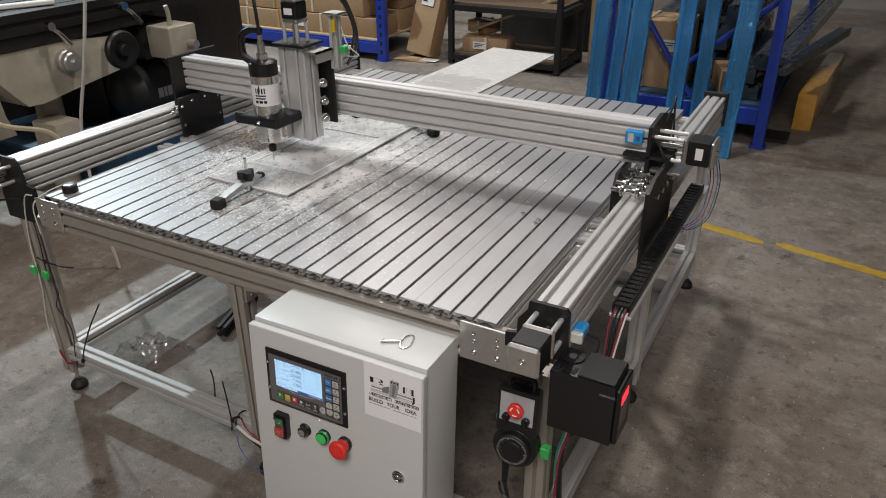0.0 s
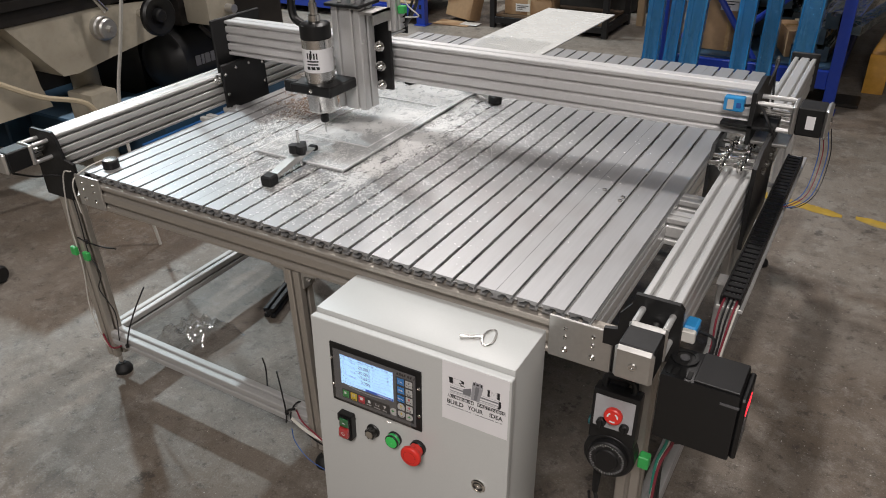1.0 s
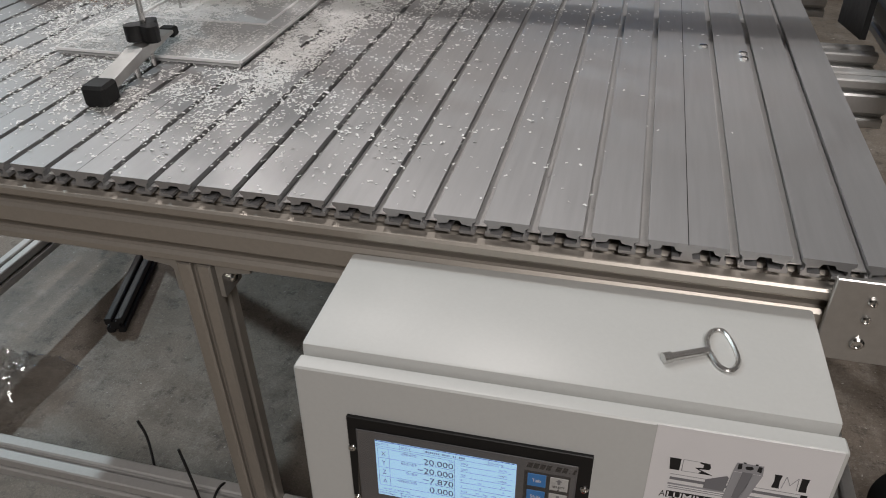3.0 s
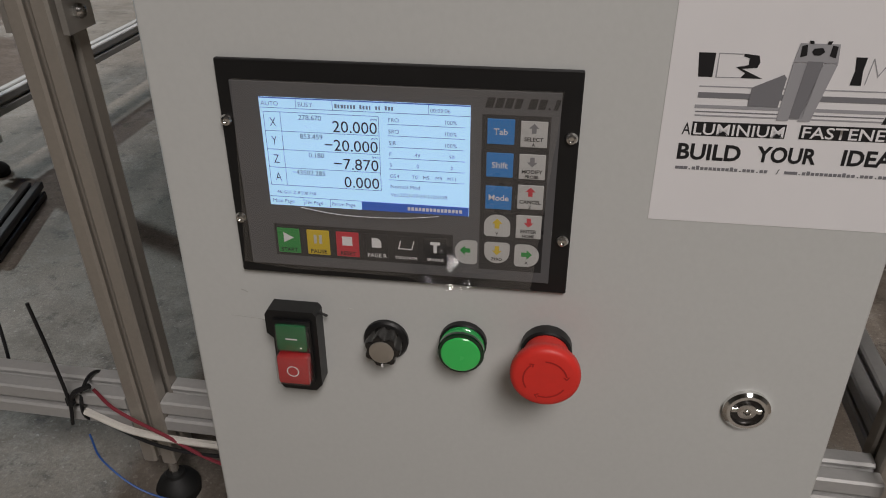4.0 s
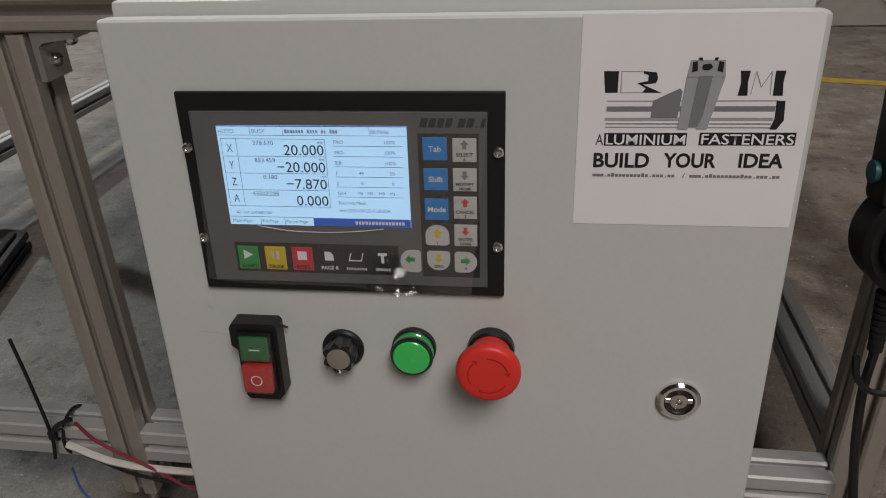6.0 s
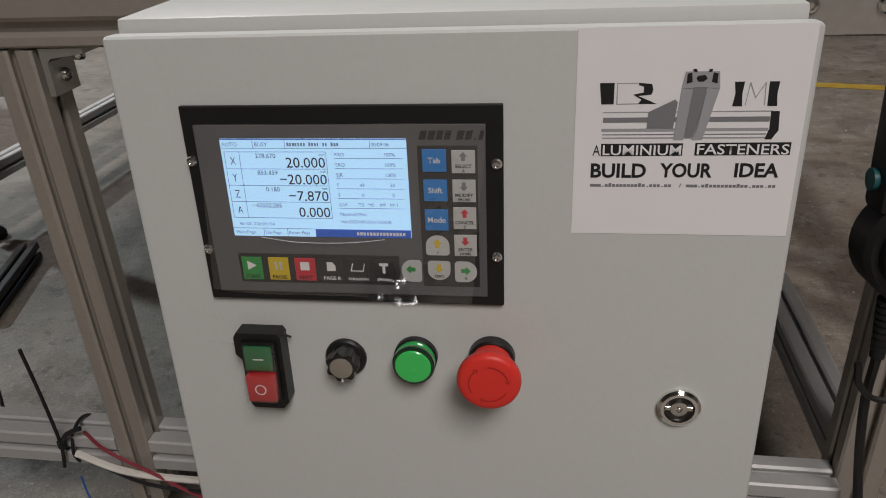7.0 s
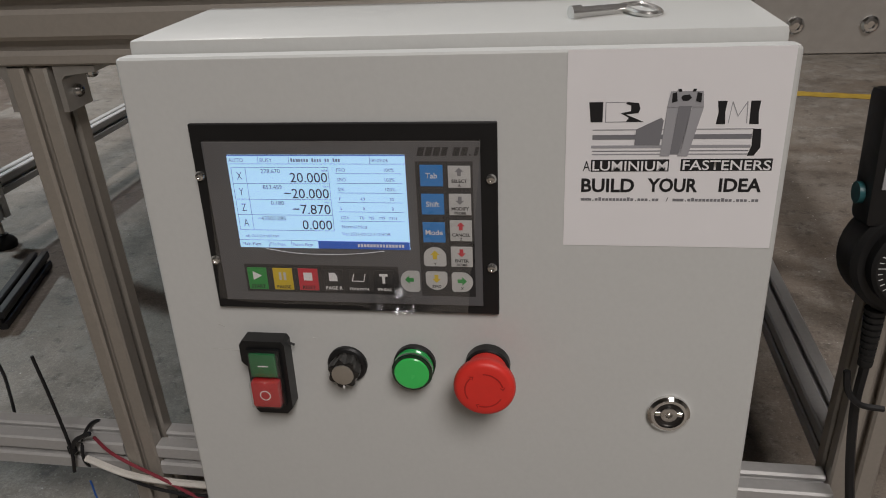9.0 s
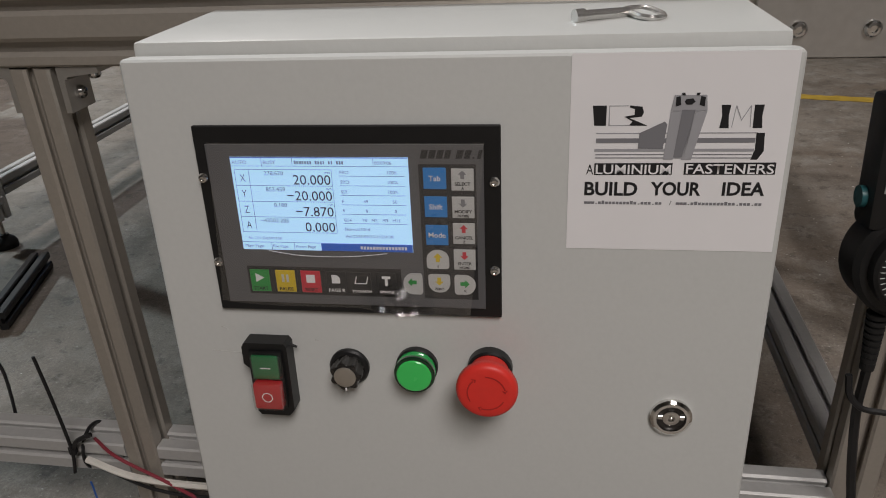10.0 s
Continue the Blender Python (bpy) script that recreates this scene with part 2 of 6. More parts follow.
def slotted(u0, u1, v0, v1, su=1, sv=1, mouth=0.0065, neck=0.0045, deep=0.010, wide=0.014, r=0.0022, lip=0.0028):
    """The outline of a T-slot extrusion with su slots on its wide sides and sv on its upright sides."""
    def side(n, length):
        return [length * (i + 0.5) / n for i in range(n)]

    def notch(c):
        return [(c - mouth / 2 - lip, 0), (c - mouth / 2, lip * 0.8), (c - mouth / 2, neck), (c - wide / 2, neck), (c - wide / 3, deep), (c + wide / 3, deep), (c + wide / 2, neck), (c + mouth / 2, neck), (c + mouth / 2, lip * 0.8), (c + mouth / 2 + lip, 0)]
    w, h = u1 - u0, v1 - v0
    pts = []
    for k, (n, length) in enumerate(((su, w), (sv, h), (su, w), (sv, h))):
        run = [(r, 0)] + [p for c in side(n, length) for p in notch(c)] + [(length - r, 0)]
        for s, d in run:
            pts.append(((u0 + s, v0 + d), (u1 - d, v0 + s), (u1 - s, v1 - d), (u0 + d, v1 - s))[k])
    return pts


def beam(axis, a, b, u0, u1, v0, v1, su=1, sv=1, **kw):
    return prism(slotted(u0, u1, v0, v1, su, sv, **kw), axis, a, b)


def bolt(p, axis, r=0.007, h=0.005):
    return lathe(p, axis, ((0, r), (h * 0.5, r), (h * 0.9, r * 0.75), (h, r * 0.45), (h * 0.55, r * 0.42)), 12)


def text_mesh(body, size, bold=0.0, extrude=0.0, align="LEFT", width=1.0, shear=0.0, space=1.0):
    cu = bpy.data.curves.new("lettering", "FONT")
    cu.body, cu.size, cu.align_x, cu.offset, cu.extrude, cu.shear, cu.space_character = body, size, align, bold, extrude, shear, space
    cu.resolution_u = 3
    ob = bpy.data.objects.new("lettering", cu)
    me = bpy.data.meshes.new_from_object(ob)
    bpy.data.objects.remove(ob)
    bm = bmesh.new()
    bm.from_mesh(me)
    bpy.data.meshes.remove(me)
    for v in bm.verts:
        v.co.x *= width
    return bm

# ---- floor and walls ----
bm = bmesh.new()
bmesh.ops.create_grid(bm, x_segments=2, y_segments=2, size=14)
for v in bm.verts:
    v.co += Vector((-3, 2, 0))
solo("floor", bm, M_CONC, "worn grey-brown concrete workshop floor with dust and stains", "floor", kind="structure")
solo("wall_north", box(-17, 11, 10.5, 10.7, 0, 6.5), M_WALL, "plain painted block wall at the back", "wall", kind="structure")
solo("wall_south", box(-17, 11, -8.2, -8.0, 0, 6.5), M_WALL, "plain painted block wall behind the viewer", "wall", kind="structure")
solo("wall_west", box(-12.2, -12.0, -8.0, 10.5, 0, 6.5), M_WALL, "plain painted block wall", "wall", kind="structure")
solo("wall_east", box(8.0, 8.2, -8.0, 10.5, 0, 6.5), M_WALL, "plain painted block wall", "wall", kind="structure")
solo("ceiling", box(-17, 11, -8.2, 10.7, 6.5, 6.7), M_WALL, "plain pale roof lining of the workshop", "ceiling", kind="structure")

# ---- machine frame ----
BED_Z, FRONT = 0.714, 1.389
GROOVES = (-1.945, -1.908, -1.856, -1.804, -1.725, -1.674, -1.622, -1.574, -1.496, -1.443, -1.392, -1.317, -1.264, -1.2145, -1.1665, -1.114, -1.0655, -1.0125, -0.961, -0.9115, -0.860, -0.8105, -0.760, -0.681, -0.629, -0.577, -0.525)
frame_ob = thing("cnc_machine_frame", (-1.2, 1.39, 0), "aluminium extrusion CNC router table on levelling feet", "machine frame")


def slat(x0, x1):
    """A bed extrusion: flat top, hooked edges, and one or two cross-shaped hollows that show at its end."""
    g, t = 0.0041, BED_Z
    a, b = x0 + g, x1 - g
    c = (a + b) / 2
    hollows = (c - 0.017, c + 0.017) if b - a > 0.058 else (c,)
    low = t - 0.0185
    out = [(a, t), (a, t - 0.0035), (a + 0.0035, t - 0.006), (a + 0.0035, t - 0.012), (a + 0.001, t - 0.014), (a + 0.001, low)]
    k = 1.0 if len(hollows) > 1 else 1.35
    for h in hollows:
        out += [(h - 0.0045, low), (h - 0.0045, t - 0.0150), (h - 0.0115 * k, t - 0.0150), (h - 0.0125 * k, t - 0.0095), (h - 0.0070, t - 0.0080), (h - 0.0050, t - 0.0042),
                (h + 0.0050, t - 0.0042), (h + 0.0070, t - 0.0080), (h + 0.0125 * k, t - 0.0095), (h + 0.0115 * k, t - 0.0150), (h + 0.0045, t - 0.0150), (h + 0.0045, low)]
    out += [(b - 0.001, low), (b - 0.001, t - 0.014), (b - 0.0035, t - 0.012), (b - 0.0035, t - 0.006), (b, t - 0.0035), (b, t)]
    return prism(out, "y", 1.405, 3.06)


for gx0, gx1 in zip(GROOVES, GROOVES[1:]):
    part("bed_slat", slat(gx0, gx1), M_BED, frame_ob)
for gx in GROOVES[1:-1]:
    part("groove_floor", box(gx - 0.0064, gx + 0.0064, 1.411, 3.055, BED_Z - 0.0118, BED_Z - 0.0108), M_ALU, frame_ob, smooth=0)
part("bed_underplate", box(-1.93, -0.535, 1.436, 3.055, BED_Z - 0.0197, BED_Z - 0.0187), M_BED, frame_ob)
for gx0, gx1 in zip(GROOVES, GROOVES[1:]):
    if gx1 - gx0 < 0.06:
        continue
    part("slat_joint", box((gx0 + gx1) / 2 - 0.0004, (gx0 + gx1) / 2 + 0.0004, 1.4048, 3.06, BED_Z - 0.001, BED_Z + 0.0001), M_DARKIRON, frame_ob)

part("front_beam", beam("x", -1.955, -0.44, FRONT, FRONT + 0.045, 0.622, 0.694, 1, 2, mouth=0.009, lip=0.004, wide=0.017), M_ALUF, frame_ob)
part("back_beam", beam("x", -2.03, -0.44, 3.0, 3.045, 0.622, 0.694, 1, 2), M_ALU, frame_ob)
for cy in (1.892, 1.994, 2.39):
    part("cross_beam", beam("x", -2.03, -0.44, cy, cy + 0.045, 0.622, 0.692, 1, 2), M_ALU, frame_ob)
for sx in (-0.575, -1.935):
    part("side_beam", beam("y", 1.436, 2.998, sx, sx + 0.045, 0.622, 0.6935, 1, 2), M_ALU, frame_ob)


def leg(x, y, w=0.045, d=0.045, top=0.62, material=M_ALU):
    ob = part("leg", beam("z", 0.075, top, x, x + w, y, y + d), material, frame_ob)
    cx, cy = x + w / 2, y + d / 2
    part("foot", lathe((cx, cy, 0), (0, 0, 1), ((0, 0.026), (0.012, 0.027), (0.022, 0.022), (0.03, 0.012), (0.034, 0.011)), 20), M_RUBBER, ob, "black rubber levelling foot")
    part("foot_screw", cyl((cx, cy, 0.034), (cx, cy, 0.074), 0.006, 10), M_STEEL, ob, "bright steel levelling screw")
    return ob


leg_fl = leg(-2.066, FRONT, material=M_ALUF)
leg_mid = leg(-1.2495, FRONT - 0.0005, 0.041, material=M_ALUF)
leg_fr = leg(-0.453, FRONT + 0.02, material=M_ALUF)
for lx, ly in ((-0.438, 2.185), (-0.438, 3.0), (-2.10, 2.19), (-2.10, 3.0), (-1.25, 3.0)):
    leg(lx, ly)
LOW0, LOW1 = 0.127, 0.171
for a, b in ((-2.02, -1.251), (-1.208, -0.454)):
    part("lower_beam", beam("x", a, b, FRONT + 0.001, FRONT + 0.046, LOW0, LOW1), M_ALUL, frame_ob)
for a, b in ((-2.05, -1.251), (-1.204, -0.439)):
    part("lower_beam", beam("x", a, b, 3.001, 3.044, LOW0, LOW1), M_ALUL, frame_ob)
for x, a, b in ((-2.068, 1.435, 2.189), (-2.10, 2.236, 2.999), (-0.438, 1.456, 2.184), (-0.438, 2.231, 2.999)):
    part("lower_beam", beam("y", a, b, x, x + 0.045, LOW0, LOW1), M_ALUL, frame_ob)
# rails
rail_r = part("side_rail", beam("y", 1.387, 2.96, -0.44, -0.375, 0.70, 0.805, 2, 3), M_ALU, frame_ob, "tall slotted aluminium guide rail")
rail_l = part("side_rail", beam("y", 1.40, 3.095, -2.095, -2.03, 0.70, 0.80, 2, 4), M_ALU, frame_ob, "tall slotted aluminium guide rail")
for x0, x1, s in ((-0.60, -0.481, 1), (-1.955, -1.858, -1)):
    pl = part("joint_plate", box(x0, x1, FRONT - 0.006, FRONT, 0.624, 0.712, 0.001), M_MOTOREND, frame_ob, "raw aluminium joining plate")
    for fx, zs in ((0.27, (0.646, 0.673, 0.692)), (0.71, (0.646, 0.673, 0.692))):
        for i, z in enumerate(zs):
            xx = x0 + fx * (x1 - x0) if s > 0 else x1 - fx * (x1 - x0)
            part("bolt", bolt((xx, FRONT - 0.006, z), (0, -1, 0), 0.0065 if i == 0 else 0.0042, 0.004), M_STEEL, pl)


def stepper(parent, c, axis, size=0.057, length=0.078, standoff=0.075, label_side=True):
    """A square stepper motor: c is the middle of its rear end, axis points to its shaft."""
    c, a = Vector(c), Vector(axis)
    u = Vector((0, 0, 1)) if abs(a.z) < 0.5 else Vector((1, 0, 0))
    w = a.cross(u)
    m = Matrix((w, u, a)).transposed().to_4x4()
    m.translation = c
    h = size / 2
    ob = part("motor", box(-h * 0.94, h * 0.94, -h * 0.94, h * 0.94, 0.012, length - 0.012, 0.003, m=m), M_BLACK, parent, "black square stepper motor")
    part("end_cap", box(-h, h, -h, h, 0, 0.0118, 0.005, m=m), M_MOTOREND, ob, "cast aluminium end cap")
    part("end_cap", box(-h, h, -h, h, length - 0.0118, length, 0.004, m=m), M_MOTOREND, ob, "cast aluminium end cap")
    for i in (-1, 1):
        for j in (-1, 1):
            p0 = m @ Vector((i * h * 0.8, j * h * 0.8, length))
            p1 = m @ Vector((i * h * 0.8, j * h * 0.8, length + standoff))
            part("standoff", cyl(p0, p1, 0.0055, 12), M_ALU, ob)
    part("shaft_coupler", cyl(m @ Vector((0, 0, length)), m @ Vector((0, 0, length + standoff * 0.9)), 0.009, 14), M_STEEL, ob)
    if label_side:
        s = m.to_3x3().inverted() @ Vector((0, -1, 0))
        k = Vector((round(s.x), round(s.y), 0))
        t = k.cross(Vector((0, 0, 1)))
        bm = bmesh.new()
        bm.faces.new([bm.verts.new(m @ (k * (h * 0.94 + 0.0004) + t * i + Vector((0, 0, j)))) for i, j in ((-0.015, 0.028), (0.015, 0.028), (0.015, 0.046), (-0.015, 0.046))])
        part("rating_label", bm, M_PAPER, ob, "white rating label", smooth=0)
    part("shaft_end", lathe(m @ Vector((0, 0, 0)), -a, ((0, 0.007), (0.003, 0.006), (0.003, 0.003), (0.001, 0.003)), 14), M_STEEL, ob)
    return ob


part("end_plate", prism([(-0.369, 0.69), (-0.369, 0.797), (-0.376, 0.806), (-0.449, 0.806), (-0.453, 0.785), (-0.472, 0.760), (-0.473, 0.727), (-0.497, 0.722), (-0.497, 0.690)], "y", 1.378, 1.3868), M_BLACK, frame_ob, "black anodised motor end plate")
stepper(frame_ob, (-0.4095, 1.254, 0.757), (0, 1, 0), size=0.062, length=0.080, standoff=0.044)
part("end_plate", prism([(-2.115, 0.62), (-2.115, 0.802), (-2.105, 0.813), (-2.02, 0.813), (-2.005, 0.79), (-1.995, 0.74), (-1.96, 0.733), (-1.96, 0.70), (-2.0, 0.62)], "y", 1.391, 1.3995), M_BLACK, frame_ob, "black anodised motor end plate")
stepper(frame_ob, (-2.065, 1.262, 0.765), (0, 1, 0), length=0.085, standoff=0.044)
part("end_plate", box(-0.45, -0.365, 2.9605, 2.9695, 0.70, 0.82, 0.003), M_BLACK, frame_ob, "black anodised end plate")
part("end_plate", box(-2.105, -2.02, 3.0955, 3.104, 0.69, 0.81, 0.003), M_BLACK, frame_ob, "black anodised end plate")

# ---- gantry ----
gantry = thing("gantry", (-1.2, 2.1, 0.71), "slotted aluminium gantry beam on black side plates", "gantry")
part("beam", beam("x", -2.045, -0.42, 2.075, 2.135, 0.845, 0.955, 1, 4), M_ALUG, gantry)
plate_r = part("side_plate", prism([(2.045, 0.835), (2.045, 0.955), (2.15, 0.965), (2.28, 0.93), (2.26, 0.835)], "x", -0.419, -0.409), M_BLACK, gantry, "black anodised side plate")
part("side_plate", prism([(1.875, 0.66), (1.875, 0.85), (1.93, 0.872), (2.12, 0.872), (2.14, 0.85), (2.14, 0.66)], "x", -0.370, -0.361), M_BLACK, gantry, "black anodised carriage plate")
part("side_plate", prism([(1.975, 0.72), (1.975, 0.80), (2.0, 0.842), (2.12, 0.842), (2.12, 0.70)], "x", -0.478, -0.470), M_BLACK, gantry, "black anodised carriage plate")
part("bridge_plate", box(-0.478, -0.361, 2.045, 2.14, 0.8725, 0.88, 0.001), M_BLACK, gantry)
part("side_plate", box(-2.022, -2.012, 2.0, 2.2, 0.668, 0.832, 0.004), M_BLACK, gantry, "black anodised side plate")
part("side_plate", box(-2.056, -2.046, 2.02, 2.24, 0.72, 0.965, 0.003), M_BLACK, gantry, "black anodised side plate")
stepper(gantry, (-0.258, 2.10, 0.898), (-1, 0, 0), size=0.068, length=0.078, standoff=0.072)

# ---- spindle carriage ----
car = thing("spindle_carriage", (-1.46, 1.97, 0.80), "vertical spindle carriage with slotted aluminium column", "spindle carriage")
part("column", beam("z", 0.79, 1.07, -1.505, -1.41, 1.955, 2.02, 2, 1), M_ALU, car)
part("back_plate", box(-1.50, -1.37, 2.036, 2.046, 0.83, 1.05, 0.003), M_BLACK, car, "black anodised carriage plate")
part("top_plate", box(-1.515, -1.40, 1.94, 2.04, 1.07, 1.079, 0.002), M_BLACK, car)
stepper(car, (-1.455, 1.985, 1.205), (0, 0, -1), length=0.07, standoff=0.055)
sp = part("spindle", lathe((-1.505, 1.885, 0.80), (0, 0, 1), ((0, 0.024), (0.002, 0.038), (0.006, 0.0405), (0.20, 0.0405), (0.202, 0.038)), 40), M_STEEL, car, "polished steel spindle motor")
part("cap", lathe((-1.505, 1.885, 1.002), (0, 0, 1), ((0, 0.0415), (0.034, 0.0415), (0.038, 0.036), (0.04, 0.02)), 36), M_PLASTIC, sp)
part("collet", lathe((-1.505, 1.885, 0.765), (0, 0, 1), ((0, 0.008), (0.003, 0.0115), (0.02, 0.0115), (0.02, 0.008), (0.036, 0.008)), 16), M_BLACK, sp)
part("bit", cyl((-1.505, 1.885, 0.735), (-1.505, 1.885, 0.766), 0.0022, 8), M_STEEL, sp)
part("clamp_bracket", box(-1.575, -1.435, 1.835, 1.955, 0.855, 0.883, 0.004), M_BLACK, car, "black spindle clamp")

# ---- control box ----
BOX = pose(-1.034, 1.228, 0.667, -3.3, 0, 1.0)
BW, BD, BH = 0.4325, 0.158, 0.54
cbox = thing("control_box", (-0.82, 1.30, 0.14), "pale grey enamelled steel control box on the frame", "control box")


def bx(x0, x1, y0, y1, z0, z1, bevel=0.0, seg=1):
    return box(x0, x1, y0, y1, z0, z1, bevel, m=BOX, seg=seg)


body = bx(0.0005, BW - 0.003, 0.0205, BD, -BH + 0.006, 0.0035, 0.004, 2)
for v in body.verts:
    q = BOX.inverted() @ v.co
    if q.z > -0.1:
        v.co.z += 0.0085 * q.y / BD
part("body", body, M_WHITE, cbox)
door = part("door", bx(0, BW, 0, 0.018, -BH, -0.004, 0.004, 3), M_WHITE, cbox)

# control box front: positions from the door's top left corner, across and up
M_INK = mat("black_ink", (0.012, 0.012, 0.014), 0.45, vary=0.05, bump=0)
M_LINE = mat("screen_line", (0.10, 0.16, 0.24), 0.6, vary=0.02, bump=0)
M_SOFTINK = mat("pale_screen_ink", (0.20, 0.28, 0.38), 0.6, vary=0.02, bump=0)
M_SCREEN = mat("lit_screen", (0.44, 0.72, 1.0), 0.3, vary=0.02, bump=0, emit=0.58)
M_SBLUE = mat("screen_blue", (0.02, 0.09, 0.42), 0.3, vary=0.02, bump=0, emit=0.35)
M_FACE = mat("dark_grey_membrane", (0.10, 0.10, 0.105), 0.38, vary=0.06, bump=0.03)
M_KEYBLUE = mat("blue_key", (0.02, 0.22, 0.60), 0.3, vary=0.03, bump=0)
M_KEYGREY = mat("pale_grey_key", (0.52, 0.52, 0.51), 0.3, vary=0.03, bump=0)
M_KEYGREEN = mat("green_key", (0.03, 0.28, 0.06), 0.3, vary=0.03, bump=0)
M_KEYYELLOW = mat("yellow_key", (0.62, 0.45, 0.02), 0.3, vary=0.03, bump=0)
M_KEYRED = mat("red_key", (0.55, 0.03, 0.05), 0.3, vary=0.03, bump=0)
M_KEYBLACK = mat("black_key", (0.02, 0.02, 0.022), 0.3, vary=0.03, bump=0)
M_PRINTWHITE = mat("white_print", (0.78, 0.78, 0.78), 0.5, vary=0.02, bump=0)
M_GREYPRINT = mat("grey_print", (0.20, 0.20, 0.215), 0.5, vary=0.02, bump=0)
M_MIDPRINT = mat("mid_grey_print", (0.36, 0.36, 0.38), 0.5, vary=0.02, bump=0)
M_LENS = mat("green_lens", (0.05, 0.60, 0.12), 0.22, vary=0.03, bump=0, coat=0.5)
M_MUSH = mat("red_mushroom", (0.72, 0.035, 0.025), 0.42, vary=0.05, grain=200, bump=0.04)
M_CHROME = mat("chrome", (0.8, 0.79, 0.77), 0.09, 1.0, 0.04, bump=0)
M_KNOB = mat("glossy_black_knob", (0.012, 0.011, 0.010), 0.25, bump=0.02, coat=0.4)
M_CAP = mat("spun_silver", (0.55, 0.52, 0.47), 0.34, 0.85, 0.05, 200, 0.03)
M_CLEAR = bpy.data.materials.new("clear_film")
M_CLEAR.use_nodes = True
_n, _l = M_CLEAR.node_tree.nodes, M_CLEAR.node_tree.links
_n.remove(_n["Principled BSDF"])
_t, _g, _m, _nz, _b = (_n.new(k) for k in ("ShaderNodeBsdfTransparent", "ShaderNodeBsdfGlossy", "ShaderNodeMixShader", "ShaderNodeTexNoise", "ShaderNodeBump"))
_g.inputs["Roughness"].default_value = 0.10
_m.inputs[0].default_value = 0.16
_nz.inputs["Scale"].default_value = 60
_b.inputs["Strength"].default_value = 0.35
_l.new(_nz.outputs["Fac"], _b.inputs["Height"])
_l.new(_b.outputs["Normal"], _g.inputs["Normal"])
_l.new(_t.outputs[0], _m.inputs[1])
_l.new(_g.outputs[0], _m.inputs[2])
_l.new(_m.outputs[0], _n["Material Output"].inputs["Surface"])


def put(bm, x, z, y, m=BOX):
    """Stands a flat bmesh up on the door: its x runs across, its y up, its z out of the door."""
    for v in bm.verts:
        v.co = m @ Vector((x + v.co.x, y - v.co.z, z + v.co.y))
    return bm


def plate(x0, x1, z0, z1, y, t=0.0004, bevel=0.0):
    return bx(x0, x1, y - t, y, z0, z1, bevel)


def poly(points, y, t=0.0004, m=BOX):
    bm = bmesh.new()
    lo = [bm.verts.new(m @ Vector((x, y, z))) for x, z in points]
    hi = [bm.verts.new(m @ Vector((x, y - t, z))) for x, z in points]
    n = len(lo)
    for i in range(n):
        bm.faces.new((lo[i], lo[(i + 1) % n], hi[(i + 1) % n], hi[i]))
    bm.faces.new(lo)
    bm.faces.new(hi[::-1])
    return bm


def words(body, x, z, size, y, material, parent, align="LEFT", bold=0.0, width=1.0, shear=0.0, space=1.0, name="lettering"):
    bm = text_mesh(body, size, bold, 0.0, align, width, shear, space)
    for v in bm.verts:
        v.co.z += 0.0001
    return part(name, put(bm, x, z, y), material, parent, smooth=0)


def disc(x, z, rings, material, parent, name, label="", seg=36):
    """A turned fitting standing out of the door."""
    p = BOX @ Vector((x, 0, z))
    axis = BOX.to_3x3() @ Vector((0, -1, 0))
    return part(name, lathe(p, axis, rings, seg), material, parent, label)


# display panel
panel = part("display_panel", bx(0.0455, 0.2535, -0.004, -0.0002, -0.1855, -0.0475, 0.0006), M_BLACK, cbox, "black plate with a lit readout and keys")
part("membrane", plate(0.0535, 0.2425, -0.1785, -0.0595, -0.004, 0.0012, 0.0004), M_FACE, panel, "dark grey membrane keypad")
SY = -0.0053
part("screen", plate(0.0705, 0.1930, -0.1360, -0.0682, SY, 0.0003), M_SCREEN, panel, "lit pale blue screen with axis readouts")
TY = SY - 0.0004
part("screen_bar", plate(0.128, 0.1928, -0.1359, -0.1303, TY, 0.0001), M_SBLUE, panel)
for k in range(15):
    part("caption_bar", plate(0.1562 + 0.00222 * k, 0.1562 + 0.00222 * k + 0.0016, -0.1343, -0.1321, TY - 0.0002, 0.0001), M_PRINTWHITE, panel, smooth=0)
for x0, x1, z0, z1 in ((0.0706, 0.1929, -0.0689, -0.0683),):
    part("screen_bar", plate(x0, x1, z0, z1, TY, 0.0001), M_SBLUE, panel)
for x0, x1, z in ((0.0725, 0.1405, -0.0769), (0.0725, 0.1405, -0.0884), (0.0725, 0.1405, -0.0998), (0.0725, 0.1405, -0.1112), (0.0725, 0.1405, -0.1226), (0.0706, 0.1929, -0.0745), (0.0706, 0.128, -0.1302),
                 (0.1455, 0.190, -0.0812), (0.1455, 0.190, -0.0880), (0.1455, 0.190, -0.0948), (0.1455, 0.190, -0.1016), (0.1455, 0.190, -0.1084), (0.1455, 0.190, -0.1152)):
    part("screen_line", plate(x0, x1, z - 0.00012, z + 0.00012, TY, 0.0001), M_LINE, panel, smooth=0)
for x, z0, z1 in ((0.0725, -0.1226, -0.0769), (0.0825, -0.1226, -0.0769), (0.1405, -0.1226, -0.0769), (0.0925, -0.0745, -0.069), (0.114, -0.0745, -0.069), (0.1695, -0.0745, -0.069), (0.092, -0.1359, -0.1302), (0.1085, -0.1359, -0.1302)):
    part("screen_line", plate(x - 0.00012, x + 0.00012, z0, z1, TY, 0.0001), M_LINE, panel, smooth=0)
